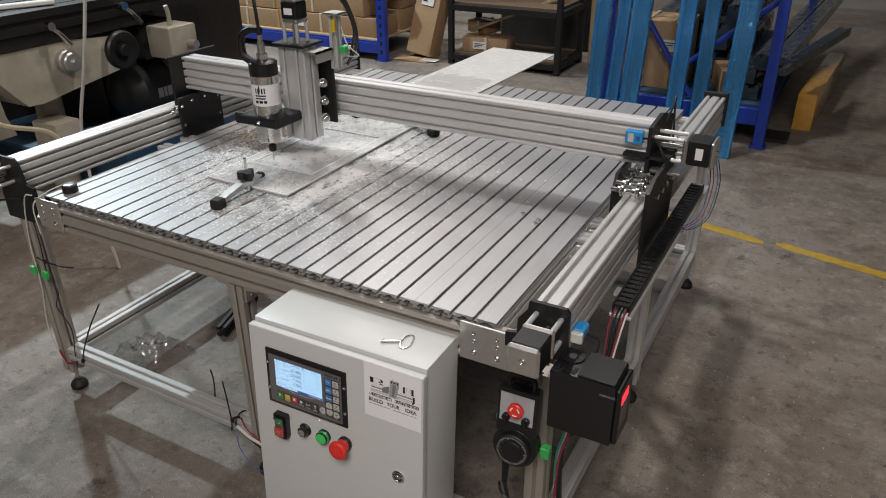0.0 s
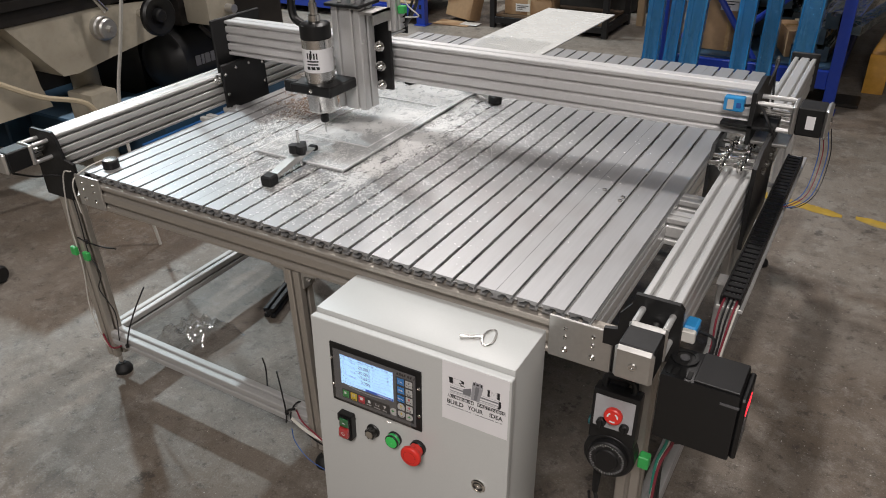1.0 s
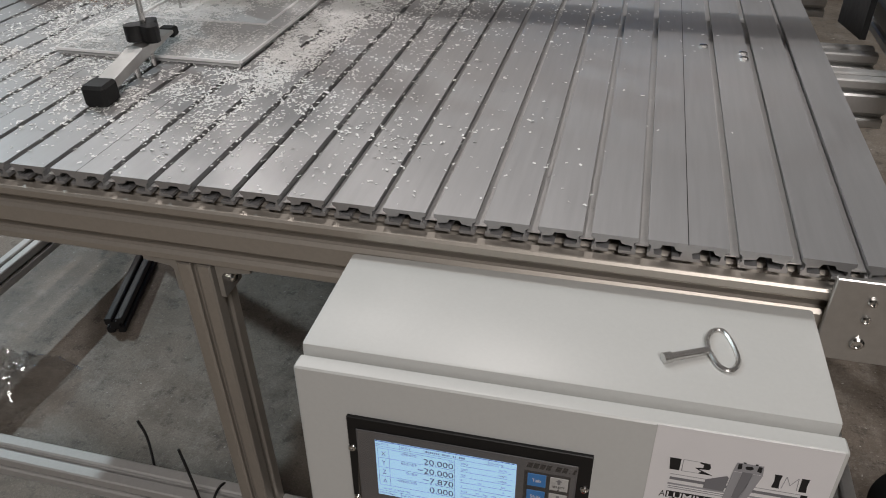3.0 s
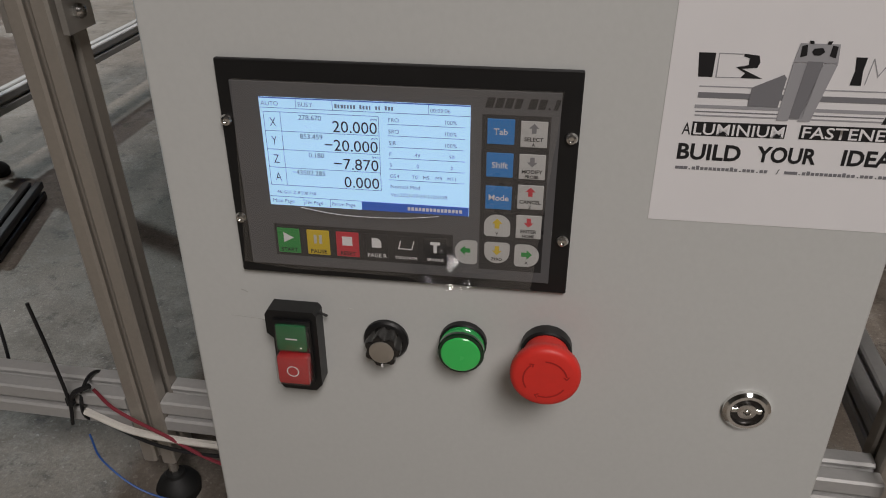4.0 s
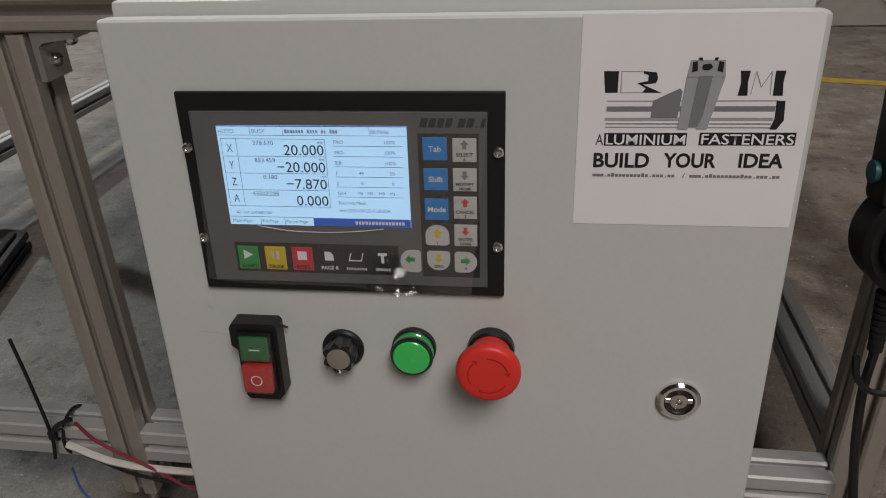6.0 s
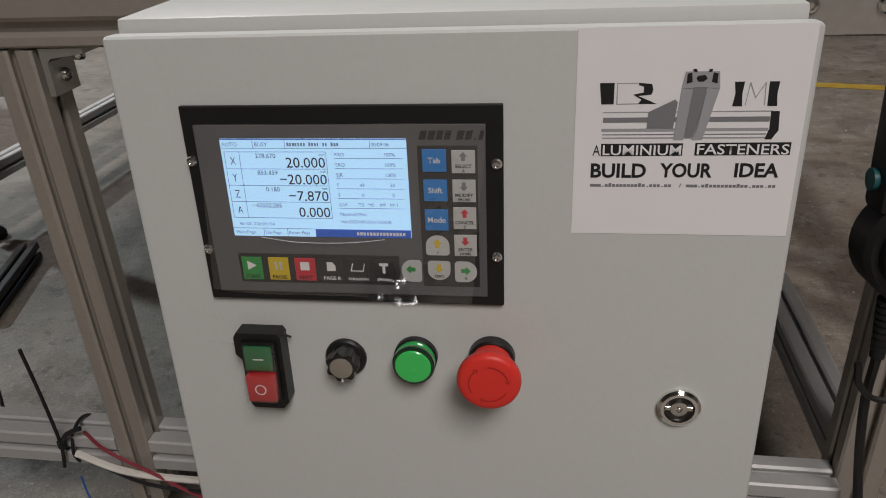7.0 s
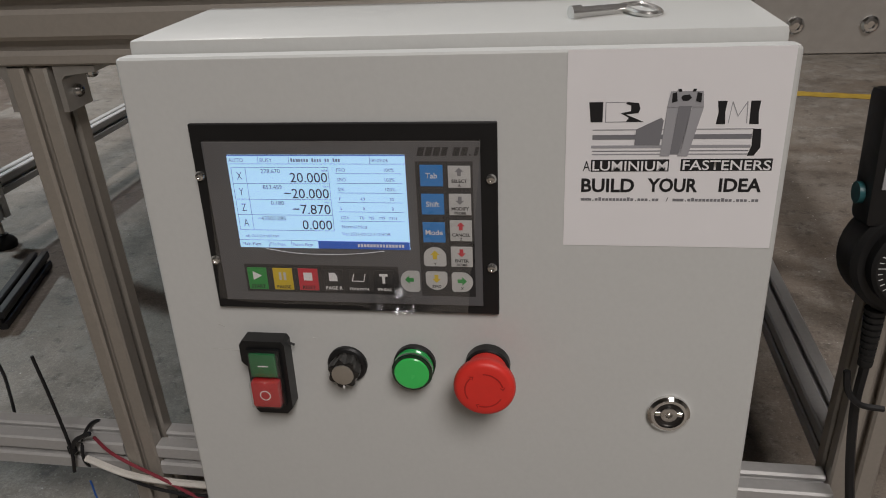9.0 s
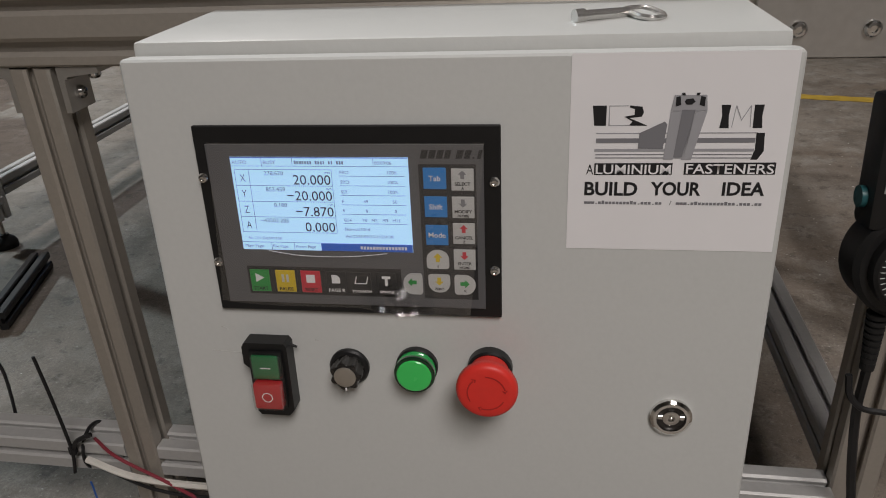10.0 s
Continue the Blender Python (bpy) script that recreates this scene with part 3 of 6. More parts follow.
for i, (axis, small, big) in enumerate((("X", "278.670", "20.000"), ("Y", "853.459", "\u221220.000"), ("Z", "0.180", "\u22127.870"), ("A", "\u221243502.285", "0.000"))):
    z = -0.0884 - 0.0114 * i
    words(axis, 0.0757, z + 0.0028, 0.0078, TY, M_INK, panel, width=0.72, bold=-0.00006)
    words(small, 0.107, z + 0.0074, 0.0043, TY, M_LINE, panel, "RIGHT")
    words(big, 0.1397, z + 0.0010, 0.0098, TY, M_INK, panel, "RIGHT")
    if i < 3:
        words("mm", 0.1397, z + 0.0088, 0.0026, TY, M_LINE, panel, "RIGHT")
for body, x, z, s in (("AUTO", 0.0715, -0.0732, 0.0038), ("BUSY", 0.0935, -0.0732, 0.0038), ("00:09:06", 0.1702, -0.0732, 0.0034), ("46: G01 Z-8.500 F50", 0.0755, -0.1281, 0.0029), ("Main Page", 0.0722, -0.1342, 0.0034), ("File Page", 0.0928, -0.1342, 0.0032), ("Param Page", 0.1092, -0.1342, 0.0032),
                      ("FRO", 0.146, -0.0798, 0.0034), ("SRO", 0.146, -0.0866, 0.0034), ("SJR", 0.146, -0.0934, 0.0034), ("F", 0.146, -0.1002, 0.0032), ("S", 0.146, -0.1070, 0.0032), ("G54", 0.146, -0.1138, 0.0032),
                      ("100%", 0.178, -0.0798, 0.0034), ("100%", 0.178, -0.0866, 0.0034), ("100%", 0.178, -0.0934, 0.0034), ("49", 0.161, -0.1002, 0.0032), ("50", 0.181, -0.1002, 0.0032), ("0", 0.162, -0.1070, 0.0032), ("0", 0.182, -0.1070, 0.0032), ("T0", 0.159, -0.1138, 0.0032), ("M5", 0.1655, -0.1138, 0.0032), ("M9", 0.173, -0.1138, 0.0032), ("M11", 0.180, -0.1138, 0.0032),
                      ("Normal Mod", 0.146, -0.1205, 0.0034), ("Ver:2021-09-23-112NOR", 0.146, -0.1258, 0.0033)):
    words(body, x, z, s, TY, M_SOFTINK if s < 0.0039 else M_LINE, panel)
for k, wd in enumerate((0.0013, 0.0011, 0.0014, 0.0011, 0.0011, 0.0011, 0.0011, 0.0, 0.0012, 0.0011, 0.0011, 0.0009, 0.0, 0.0011, 0.0009, 0.0, 0.0012, 0.0013, 0.0012)):
    if wd:
        part("caption_bar", plate(0.1153 + 0.00182 * k, 0.1153 + 0.00182 * k + wd, -0.0731, -0.0710 + 0.0003 * (k in (0, 8, 16)), TY, 0.0001), M_SOFTINK, panel, smooth=0)
MY = -0.0052
for k, x in enumerate((0.2008, 0.2061, 0.2114, 0.2166, 0.2242, 0.2296, 0.2382)):
    w = (0.0043, 0.0043, 0.0041, 0.0038, 0.0043, 0.0040, 0.0024)[k]
    part("nameplate_bar", poly([(x, -0.0690), (x + 0.0016, -0.0632), (x + 0.0016 + w, -0.0632), (x + w, -0.0690)], MY, 0.0002), M_INK, panel, smooth=0)
part("nameplate_bar", plate(0.2355, 0.2366, -0.0690, -0.0679, MY, 0.0002), M_INK, panel, smooth=0)
for x0, x1, z0, z1 in ((0.1995, 0.2375, -0.1325, -0.0728), (0.0705, 0.1835, -0.1712, -0.1492), (0.1995, 0.2375, -0.1712, -0.1325)):
    part("key_border", plate(x0, x1, z0, z1, MY, 0.00008, 0.00003), M_KEYBLACK, panel)
KY = MY - 0.0002


def key(x0, x1, z0, z1, material, texts=(), ink=M_INK, shape="square"):
    if shape == "square":
        bm = plate(x0, x1, z0, z1, KY, 0.0007, 0.0003)
    else:
        cx, cz, r = (x0 + x1) / 2, (z0 + z1) / 2, (x1 - x0) / 2
        h = (z1 - z0) / 2
        pts = []
        for i in range(28):
            a = 2 * math.pi * i / 28
            dx, dz = math.cos(a), math.sin(a)
            square = {"up": dz < 0, "down": dz > 0, "left": dx > 0, "right": dx < 0}[shape]
            k = min(1 / max(abs(dx), abs(dz)), 1.3) if square else 1
            pts.append((cx + dx * r * k, cz + dz * h * k))
        bm = poly(pts, KY, 0.0007)
    k = part("key", bm, material, panel, smooth=0)
    for body, dz, s in texts:
        words(body, (x0 + x1) / 2, z0 + dz, s, KY - 0.0008, ink, panel, "CENTER", 0.00007)
    return k


def arrow(cx, cz, s, direction, material):
    pts = [(0, 1), (0.9, 0.1), (0.4, 0.1), (0.4, -0.8), (-0.4, -0.8), (-0.4, 0.1), (-0.9, 0.1)]
    c, q = {"up": (1, 0), "down": (-1, 0), "left": (0, 1), "right": (0, -1)}[direction]
    part("arrow", poly([(cx + s * (c * x - q * y), cz + s * (q * x + c * y)) for x, y in pts], KY - 0.0008, 0.0001), material, panel, smooth=0)


for body, z0 in (("Tab", -0.0898), ("Shift", -0.1097), ("Mode", -0.1300)):
    key(0.2025, 0.2178, z0, z0 + 0.0148, M_KEYBLUE, ((body, 0.0058, 0.0052),), M_PRINTWHITE)
for a, b, z0, d, am in (("SELECT", "A", -0.0907, "up", M_GREYPRINT), ("MODIFY", "PROBE", -0.1100, "down", M_GREYPRINT), ("CANCEL", "Z", -0.1288, "up", M_KEYRED), ("ENTER", "HOME", -0.1480, "down", M_KEYRED)):
    key(0.2211, 0.2360, z0, z0 + 0.0152, M_KEYGREY, ((a, 0.0037, 0.0032), (b, 0.0008, 0.0026)))
    arrow(0.2285, z0 + 0.0108, 0.0032, d, am)
key(0.2022, 0.2178, -0.1478, -0.1335, M_KEYGREY, (("Y", 0.001, 0.0026),), shape="up")
arrow(0.2100, -0.1395, 0.0036, "up", M_KEYYELLOW)
key(0.2028, 0.2180, -0.1660, -0.1520, M_KEYGREY, (("ZERO", 0.002, 0.0026),), shape="down")
arrow(0.2104, -0.1570, 0.0034, "down", M_KEYYELLOW)
key(0.1848, 0.1985, -0.1680, -0.1518, M_KEYGREY, (), shape="left")
arrow(0.1915, -0.1585, 0.0036, "left", M_KEYGREEN)
key(0.2210, 0.2358, -0.1672, -0.1522, M_KEYGREY, (("X", 0.002, 0.0026),), shape="right")
arrow(0.2280, -0.1588, 0.0036, "right", M_KEYGREEN)
for x0, body, km, ink in ((0.0724, "START", M_KEYGREEN, M_INK), (0.0915, "PAUSE", M_KEYYELLOW, M_INK), (0.1103, "RESET", M_KEYRED, M_INK), (0.1289, "PAGE R", M_KEYBLACK, M_PRINTWHITE), (0.1472, "TOOLPATH", M_KEYBLACK, M_PRINTWHITE), (0.1655, "SPINDLE", M_KEYBLACK, M_PRINTWHITE)):
    key(x0, x0 + 0.0145, -0.1690, -0.1518, km, ((body, 0.0013, 0.0037 if len(body) < 7 else 0.0027),), ink)
    c, zt = x0 + 0.0072, -0.1580
    if body == "START":
        shapes = [[(c - 0.003, zt - 0.0035), (c + 0.0035, zt), (c - 0.003, zt + 0.0035)]]
    elif body == "PAUSE":
        shapes = [[(c + o, zt - 0.003), (c + o + 0.0018, zt - 0.003), (c + o + 0.0018, zt + 0.003), (c + o, zt + 0.003)] for o in (-0.0026, 0.0008)]
    elif body == "PAGE R":
        shapes = [[(c - 0.003, zt - 0.003), (c + 0.003, zt - 0.003), (c + 0.003, zt + 0.001), (c + 0.001, zt + 0.0035), (c - 0.003, zt + 0.0035)]]
    elif body == "TOOLPATH":
        shapes = [[(c - 0.005, zt - 0.003), (c + 0.004, zt - 0.003), (c + 0.0055, zt + 0.003), (c + 0.0048, zt + 0.003), (c + 0.0036, zt - 0.0023), (c - 0.004, zt - 0.0023), (c - 0.0028, zt + 0.0028), (c - 0.0034, zt + 0.003)]]
    elif body == "SPINDLE":
        shapes = [[(c - 0.001, zt - 0.004), (c + 0.001, zt - 0.004), (c + 0.001, zt + 0.0015), (c + 0.003, zt + 0.0015), (c + 0.003, zt + 0.0035), (c - 0.003, zt + 0.0035), (c - 0.003, zt + 0.0015), (c - 0.001, zt + 0.0015)]]
    else:
        shapes = [[(c - 0.0032, zt - 0.003), (c + 0.0032, zt - 0.003), (c + 0.0032, zt + 0.0032), (c - 0.0032, zt + 0.0032)]]
    for pts in shapes:
        part("symbol", poly(pts, KY - 0.0008, 0.0001), M_PRINTWHITE if body != "PAUSE" else M_KEYGREY, panel, smooth=0)
for x, z in ((0.0487, -0.0838), (0.0495, -0.1471), (0.2492, -0.0850), (0.2489, -0.1489)):
    p = BOX @ Vector((x, -0.004, z))
    part("screw", lathe(p, BOX.to_3x3() @ Vector((0, -1, 0)), ((0, 0.0037), (0.0008, 0.0037), (0.0022, 0.0028), (0.0026, 0.0016), (0.0012, 0.0014)), 16), M_STEEL, panel, "bright button-head screw")
# wrinkled protective film, peeling at its lower edge
bm = bmesh.new()
grid = {}
for i in range(37):
    for j in range(25):
        u, v = i / 36, j / 24
        x = 0.0563 - 0.0070 * v + (0.1872 - 0.0045 * v) * u
        z = -0.0580 - (0.1185 + 0.0055 * u + 0.0012 * math.sin(7 * u)) * v
        lift = 0.0005 + 0.0022 * max(0, v - 0.72) / 0.28 * (0.4 + abs(math.sin(u * 9.0)) * 0.6) + (0.050 + 0.075 * noise.noise((u * 24, v * 16, 2.2))) * max(0, v - 0.80) * max(0, 1 - abs(u - 0.73) / 0.17) + 0.0004 * noise.noise((u * 6, v * 5, 0.3))
        if v < 0.2:
            lift += 0.001 * math.sin(math.pi * u) * (0.2 - v) / 0.2
        grid[i, j] = bm.verts.new(BOX @ Vector((x, KY - 0.0010 - max(0.0, lift), z)))
for i in range(36):
    for j in range(24):
        bm.faces.new((grid[i, j], grid[i + 1, j], grid[i + 1, j + 1], grid[i, j + 1]))
film_ob = part("protective_film", bm, M_CLEAR, panel, "wrinkled clear film peeling off the keypad", smooth=180)
film_ob.visible_shadow = False
bm = tube([BOX @ Vector(p) for p in ((0.090, KY - 0.0018, -0.1362), (0.112, KY - 0.002, -0.1392), (0.135, KY - 0.002, -0.1398), (0.156, KY - 0.002, -0.1388), (0.175, KY - 0.0018, -0.1366))], 0.00022, 5, 8)
part("film_crease", bm, M_PRINTWHITE, panel)

# rocker switch: a stepped black housing with two lit caps under clear covers
M_SWGREEN = mat("switch_green", (0.018, 0.15, 0.05), 0.22, coat=0.6, bump=0)
M_SWRED = mat("switch_red", (0.46, 0.025, 0.03), 0.22, coat=0.6, bump=0)
sw = part("power_switch", poly([(0.0600, -0.2125), (0.0622, -0.2088), (0.0928, -0.2088), (0.0950, -0.2120), (0.0950, -0.2670), (0.0905, -0.2722), (0.0680, -0.2722), (0.0655, -0.2690), (0.0655, -0.2320), (0.0600, -0.2270)], 0, 0.0135), M_PLASTIC, cbox, "black switch box with green and red buttons")
part("frame", bx(0.0655, 0.0915, -0.0165, -0.0137, -0.2635, -0.2145, 0.001, 2), M_PLASTIC, sw)
part("on_button", bx(0.0685, 0.0890, -0.0195, -0.0166, -0.2362, -0.2162, 0.0015, 2), M_SWGREEN, sw, "dark green on button")
part("off_button", bx(0.0690, 0.0905, -0.0245, -0.0166, -0.2595, -0.2378, 0.0018, 2), M_SWRED, sw, "red off button")
part("on_mark", bx(0.0752, 0.0830, -0.0199, -0.0196, -0.2268, -0.2260), M_PRINTWHITE, sw)
ring = bmesh.new()
for i in range(24):
    a0, a1 = 2 * math.pi * i / 24, 2 * math.pi * (i + 1) / 24
    q = [ring.verts.new(BOX @ Vector((0.0797 + r * math.cos(a), -0.0247, -0.2487 + r * math.sin(a)))) for r, a in ((0.0035, a0), (0.0042, a0), (0.0042, a1), (0.0035, a1))]
    ring.faces.new(q)
part("off_mark", ring, M_PRINTWHITE, sw, smooth=0)
for z0, z1, d in ((-0.2366, -0.2158, 0.0200), (-0.2600, -0.2374, 0.0250)):
    cover = part("clear_cover", bx(0.0681, 0.0909, -d - 0.0006, -0.0166, z0, z1, 0.0015, 2), M_CLEAR, sw, "clear plastic splash cover")
    cover.visible_shadow = False
part("wire_end", tube([BOX @ Vector(p) for p in ((0.0935, -0.006, -0.2125), (0.0975, -0.006, -0.2138), (0.1005, -0.006, -0.2150))], 0.0009), M_PLASTIC, sw)

# knob: a round skirt, a seven-lobed grip and a spun cap
axis_out = BOX.to_3x3() @ Vector((0, -1, 0))
KX, KZ = 0.1383, -0.2333
kn = disc(KX, KZ, ((0, 0.0152), (0.0025, 0.0152), (0.0040, 0.0140), (0.0045, 0.0125)), M_PLASTIC, cbox, "speed_knob", "black fluted knob with a silver cap")
bm = bmesh.new()
loops = []
for d, r, lobe in ((0.0040, 0.0122, 0.0002), (0.0060, 0.0112, 0.0006), (0.0135, 0.0113, 0.0013), (0.0152, 0.0108, 0.0011), (0.0158, 0.0096, 0.0006)):
    loops.append([bm.verts.new(BOX @ Vector((KX + (r + lobe * math.cos(7 * a)) * math.cos(a), -d, KZ + (r + lobe * math.cos(7 * a)) * math.sin(a)))) for a in [2 * math.pi * k / 84 for k in range(84)]])
for a, b in zip(loops, loops[1:]):
    for k in range(84):
        bm.faces.new((a[k], a[(k + 1) % 84], b[(k + 1) % 84], b[k]))
bm.faces.new(loops[-1])
part("grip", bm, M_KNOB, kn, smooth=40)
part("silver_cap", lathe(BOX @ Vector((KX, -0.0158, KZ)), axis_out, ((0, 0.0083), (0.0006, 0.0083), (0.0008, 0.0076), (0.0007, 0.001)), 36), M_CAP, kn, "spun silver cap")
part("pointer", bx(KX - 0.0005, KX + 0.0007, -0.0162, -0.0155, KZ - 0.0117, KZ - 0.0092), M_PRINTWHITE, kn)

# green lamp button
GX, GZ = 0.1902, -0.2299
gb = disc(GX, GZ, ((0, 0.0157), (0.0042, 0.0157), (0.0052, 0.0150)), M_PLASTIC, cbox, "start_button", "green push button in a black collar")
part("lens_rim", lathe(BOX @ Vector((GX, -0.0050, GZ)), axis_out, ((0, 0.0146), (0.0022, 0.0148), (0.0030, 0.0140), (0.0038, 0.0147), (0.0065, 0.0146)), 40), mat("dark_green_rim", (0.02, 0.36, 0.08), 0.14, coat=0.8, bump=0), gb)
part("collar", lathe(BOX @ Vector((GX, -0.0115, GZ)), axis_out, ((0, 0.0150), (0.0022, 0.0152), (0.0032, 0.0146), (0.0036, 0.0132)), 40), mat("black_green_collar", (0.004, 0.030, 0.011), 0.2, coat=0.6, bump=0), gb)
part("cap", lathe(BOX @ Vector((GX, -0.0148, GZ)), axis_out, ((0, 0.0129), (0.0008, 0.0129), (0.0014, 0.0122), (0.0016, 0.006)), 40), M_LENS, gb, "bright green cap")

# emergency stop: black collar, flared neck, ribbed mushroom head
EX, EZ = 0.2446, -0.2285
es = disc(EX, EZ, ((0, 0.0165), (0.0075, 0.0165), (0.0090, 0.0155)), M_PLASTIC, cbox, "emergency_stop", "red mushroom emergency stop button")
part("stem", lathe(BOX @ Vector((EX, -0.0090, EZ)), axis_out, ((0, 0.0146), (0.0100, 0.0150), (0.0140, 0.0172), (0.0165, 0.0198)), 40), M_MUSH, es)
bm = bmesh.new()
loops = []
for d, r, rib in ((0.0250, 0.0198, 0), (0.0262, 0.0213, 0.00022), (0.0305, 0.0217, 0.00022), (0.0325, 0.0213, 0), (0.0340, 0.0200, 0), (0.0347, 0.0182, 0), (0.0350, 0.0150, 0), (0.0352, 0.0080, 0)):
    loops.append([bm.verts.new(BOX @ Vector((EX + (r + (rib if k % 2 else -rib)) * math.cos(2 * math.pi * k / 120), -d, EZ + (r + (rib if k % 2 else -rib)) * math.sin(2 * math.pi * k / 120)))) for k in range(120)])
for a, b in zip(loops, loops[1:]):
    for k in range(120):
        bm.faces.new((a[k], a[(k + 1) % 120], b[(k + 1) % 120], b[k]))
bm.faces.new(loops[-1])
head = part("head", bm, M_MUSH, es, smooth=50)
# Arrow grooves lie flat on the head; darker red paints in their shade.
M_GROOVE = mat("shaded_groove_red", (0.42, 0.016, 0.013), 0.5, bump=0)
for k in range(3):
    bm = bmesh.new()
    prev = None
    base = radians(92 + 120 * k)
    for s in range(12):
        a = base - s * 0.125
        row = [bm.verts.new(BOX @ Vector((EX + r * math.cos(a), -0.03535, EZ + r * math.sin(a)))) for r in (0.0128, 0.0138)]
        if prev:
            bm.faces.new((prev[0], prev[1], row[1], row[0]))
        prev = row
    a = base - 11 * 0.125
    bm.faces.new([bm.verts.new(BOX @ Vector((EX + r * math.cos(a + o), -0.03535, EZ + r * math.sin(a + o)))) for r, o in ((0.0112, 0.0), (0.0132, -0.20), (0.0154, 0.0), (0.0144, 0.0), (0.0132, -0.09), (0.0122, 0.0))])
    part("arrow_groove", bm, M_GROOVE, es, smooth=0)

# scuffs and smudges on the enamel
M_SCUFF = mat("grey_scuff", (0.44, 0.44, 0.42), 0.55, vary=0.2, bump=0)
for p0, p1, r in (((0.0300, -0.2245), (0.0585, -0.2262), 0.00022), ((0.0400, -0.2030), (0.0445, -0.2052), 0.0003), ((0.1130, -0.2118), (0.1160, -0.2124), 0.0003), ((0.0520, -0.2262), (0.0590, -0.2268), 0.00035)):
    part("scuff", tube([BOX @ Vector((p0[0], 0.0, p0[1])), BOX @ Vector(((p0[0] + p1[0]) / 2 + 0.0006, 0.0, (p0[1] + p1[1]) / 2)), BOX @ Vector((p1[0], 0.0, p1[1]))], r, 5, 4), M_SCUFF, door, "faint grey scuff")

# cam lock with a recessed core
LX, LZ = 0.3757, -0.2644
lk = disc(LX, LZ, ((0, 0.0150), (0.0028, 0.0150), (0.0045, 0.0128), (0.0045, 0.0106), (0.0008, 0.0100)), M_CHROME, cbox, "cam_lock", "chrome cam lock")
part("lock_recess", lathe(BOX @ Vector((LX, -0.0009, LZ)), axis_out, ((0, 0.0099), (0.0004, 0.0099), (0.0004, 0.002)), 28), M_DARKIRON, lk)
part("lock_core", lathe(BOX @ Vector((LX, -0.0012, LZ)), axis_out, ((0, 0.0062), (0.0022, 0.0060), (0.0026, 0.0050), (0.0026, 0.0026), (0.0010, 0.0024)), 24), M_STEEL, lk)
for k in range(2):
    part("lock_wing", bx(LX + (-0.0096 if k else 0.0058), LX + (-0.0058 if k else 0.0096), -0.0030, -0.0012, LZ - 0.0018, LZ + 0.0018, 0.0004), M_STEEL, lk)
part("lock_pin", lathe(BOX @ Vector((LX, -0.0014, LZ)), axis_out, ((0, 0.0013), (0.0022, 0.0013), (0.0026, 0.0009)), 12), M_CHROME, lk)

# sticker: badge drawn as plain shapes, slogan lettered
stk = part("sticker", plate(0.2968, 0.4285, -0.1325, -0.0042, 0.0, 0.0003), M_PAPER, cbox, "white paper sticker with a slogan", smooth=0)
PY = -0.0004
for pts, pm in (([(0.3105, -0.0362), (0.3190, -0.0362), (0.3190, -0.0488), (0.3118, -0.0488), (0.3112, -0.0430)], M_INK),
                ([(0.3330, -0.0362), (0.3405, -0.0370), (0.3415, -0.0405), (0.3405, -0.0432), (0.3330, -0.0440), (0.3440, -0.0488), (0.3330, -0.0488), (0.3350, -0.0462), (0.3300, -0.0432), (0.3360, -0.0420), (0.3360, -0.0385), (0.3330, -0.0375)], M_INK),
                ([(0.3870, -0.0362), (0.3925, -0.0362), (0.3918, -0.0430), (0.3925, -0.0505), (0.3870, -0.0505), (0.3880, -0.0430)], M_INK),
                ([(0.4062, -0.0362), (0.4118, -0.0362), (0.4112, -0.0430), (0.4120, -0.0505), (0.4065, -0.0505)], M_INK),
                ([(0.3133, -0.0570), (0.4090, -0.0566), (0.4090, -0.0596), (0.3133, -0.0600)], M_GREYPRINT),
                ([(0.3126, -0.0638), (0.4090, -0.0634), (0.4090, -0.0652), (0.3126, -0.0656)], M_MIDPRINT),
                ([(0.3133, -0.0535), (0.4100, -0.0531), (0.4100, -0.0537), (0.3133, -0.0541)], M_MIDPRINT),
                ([(0.3133, -0.0672), (0.4080, -0.0668), (0.4080, -0.0674), (0.3133, -0.0678)], M_GREYPRINT),
                ([(0.3133, -0.0692), (0.4080, -0.0689), (0.4080, -0.0697), (0.3133, -0.0700)], M_MIDPRINT),
                ([(0.4092, -0.0535), (0.4140, -0.0535), (0.4148, -0.0650), (0.4115, -0.0704), (0.4075, -0.0704), (0.4095, -0.0640)], M_INK),
                ([(0.3205, -0.0362), (0.3325, -0.0362), (0.3325, -0.0366), (0.3209, -0.0366), (0.3212, -0.0486), (0.3330, -0.0484), (0.3330, -0.0488), (0.3205, -0.0490)], M_MIDPRINT),
                ([(0.3940, -0.0500), (0.3955, -0.0366), (0.3960, -0.0366), (0.3995, -0.0450), (0.4040, -0.0366), (0.4045, -0.0366), (0.4052, -0.0500), (0.4048, -0.0500), (0.4040, -0.0376), (0.3995, -0.0460), (0.3958, -0.0376), (0.3944, -0.0500)], M_MIDPRINT)):
    part("badge_shape", poly(pts, PY, 0.0001), pm, stk, smooth=0)
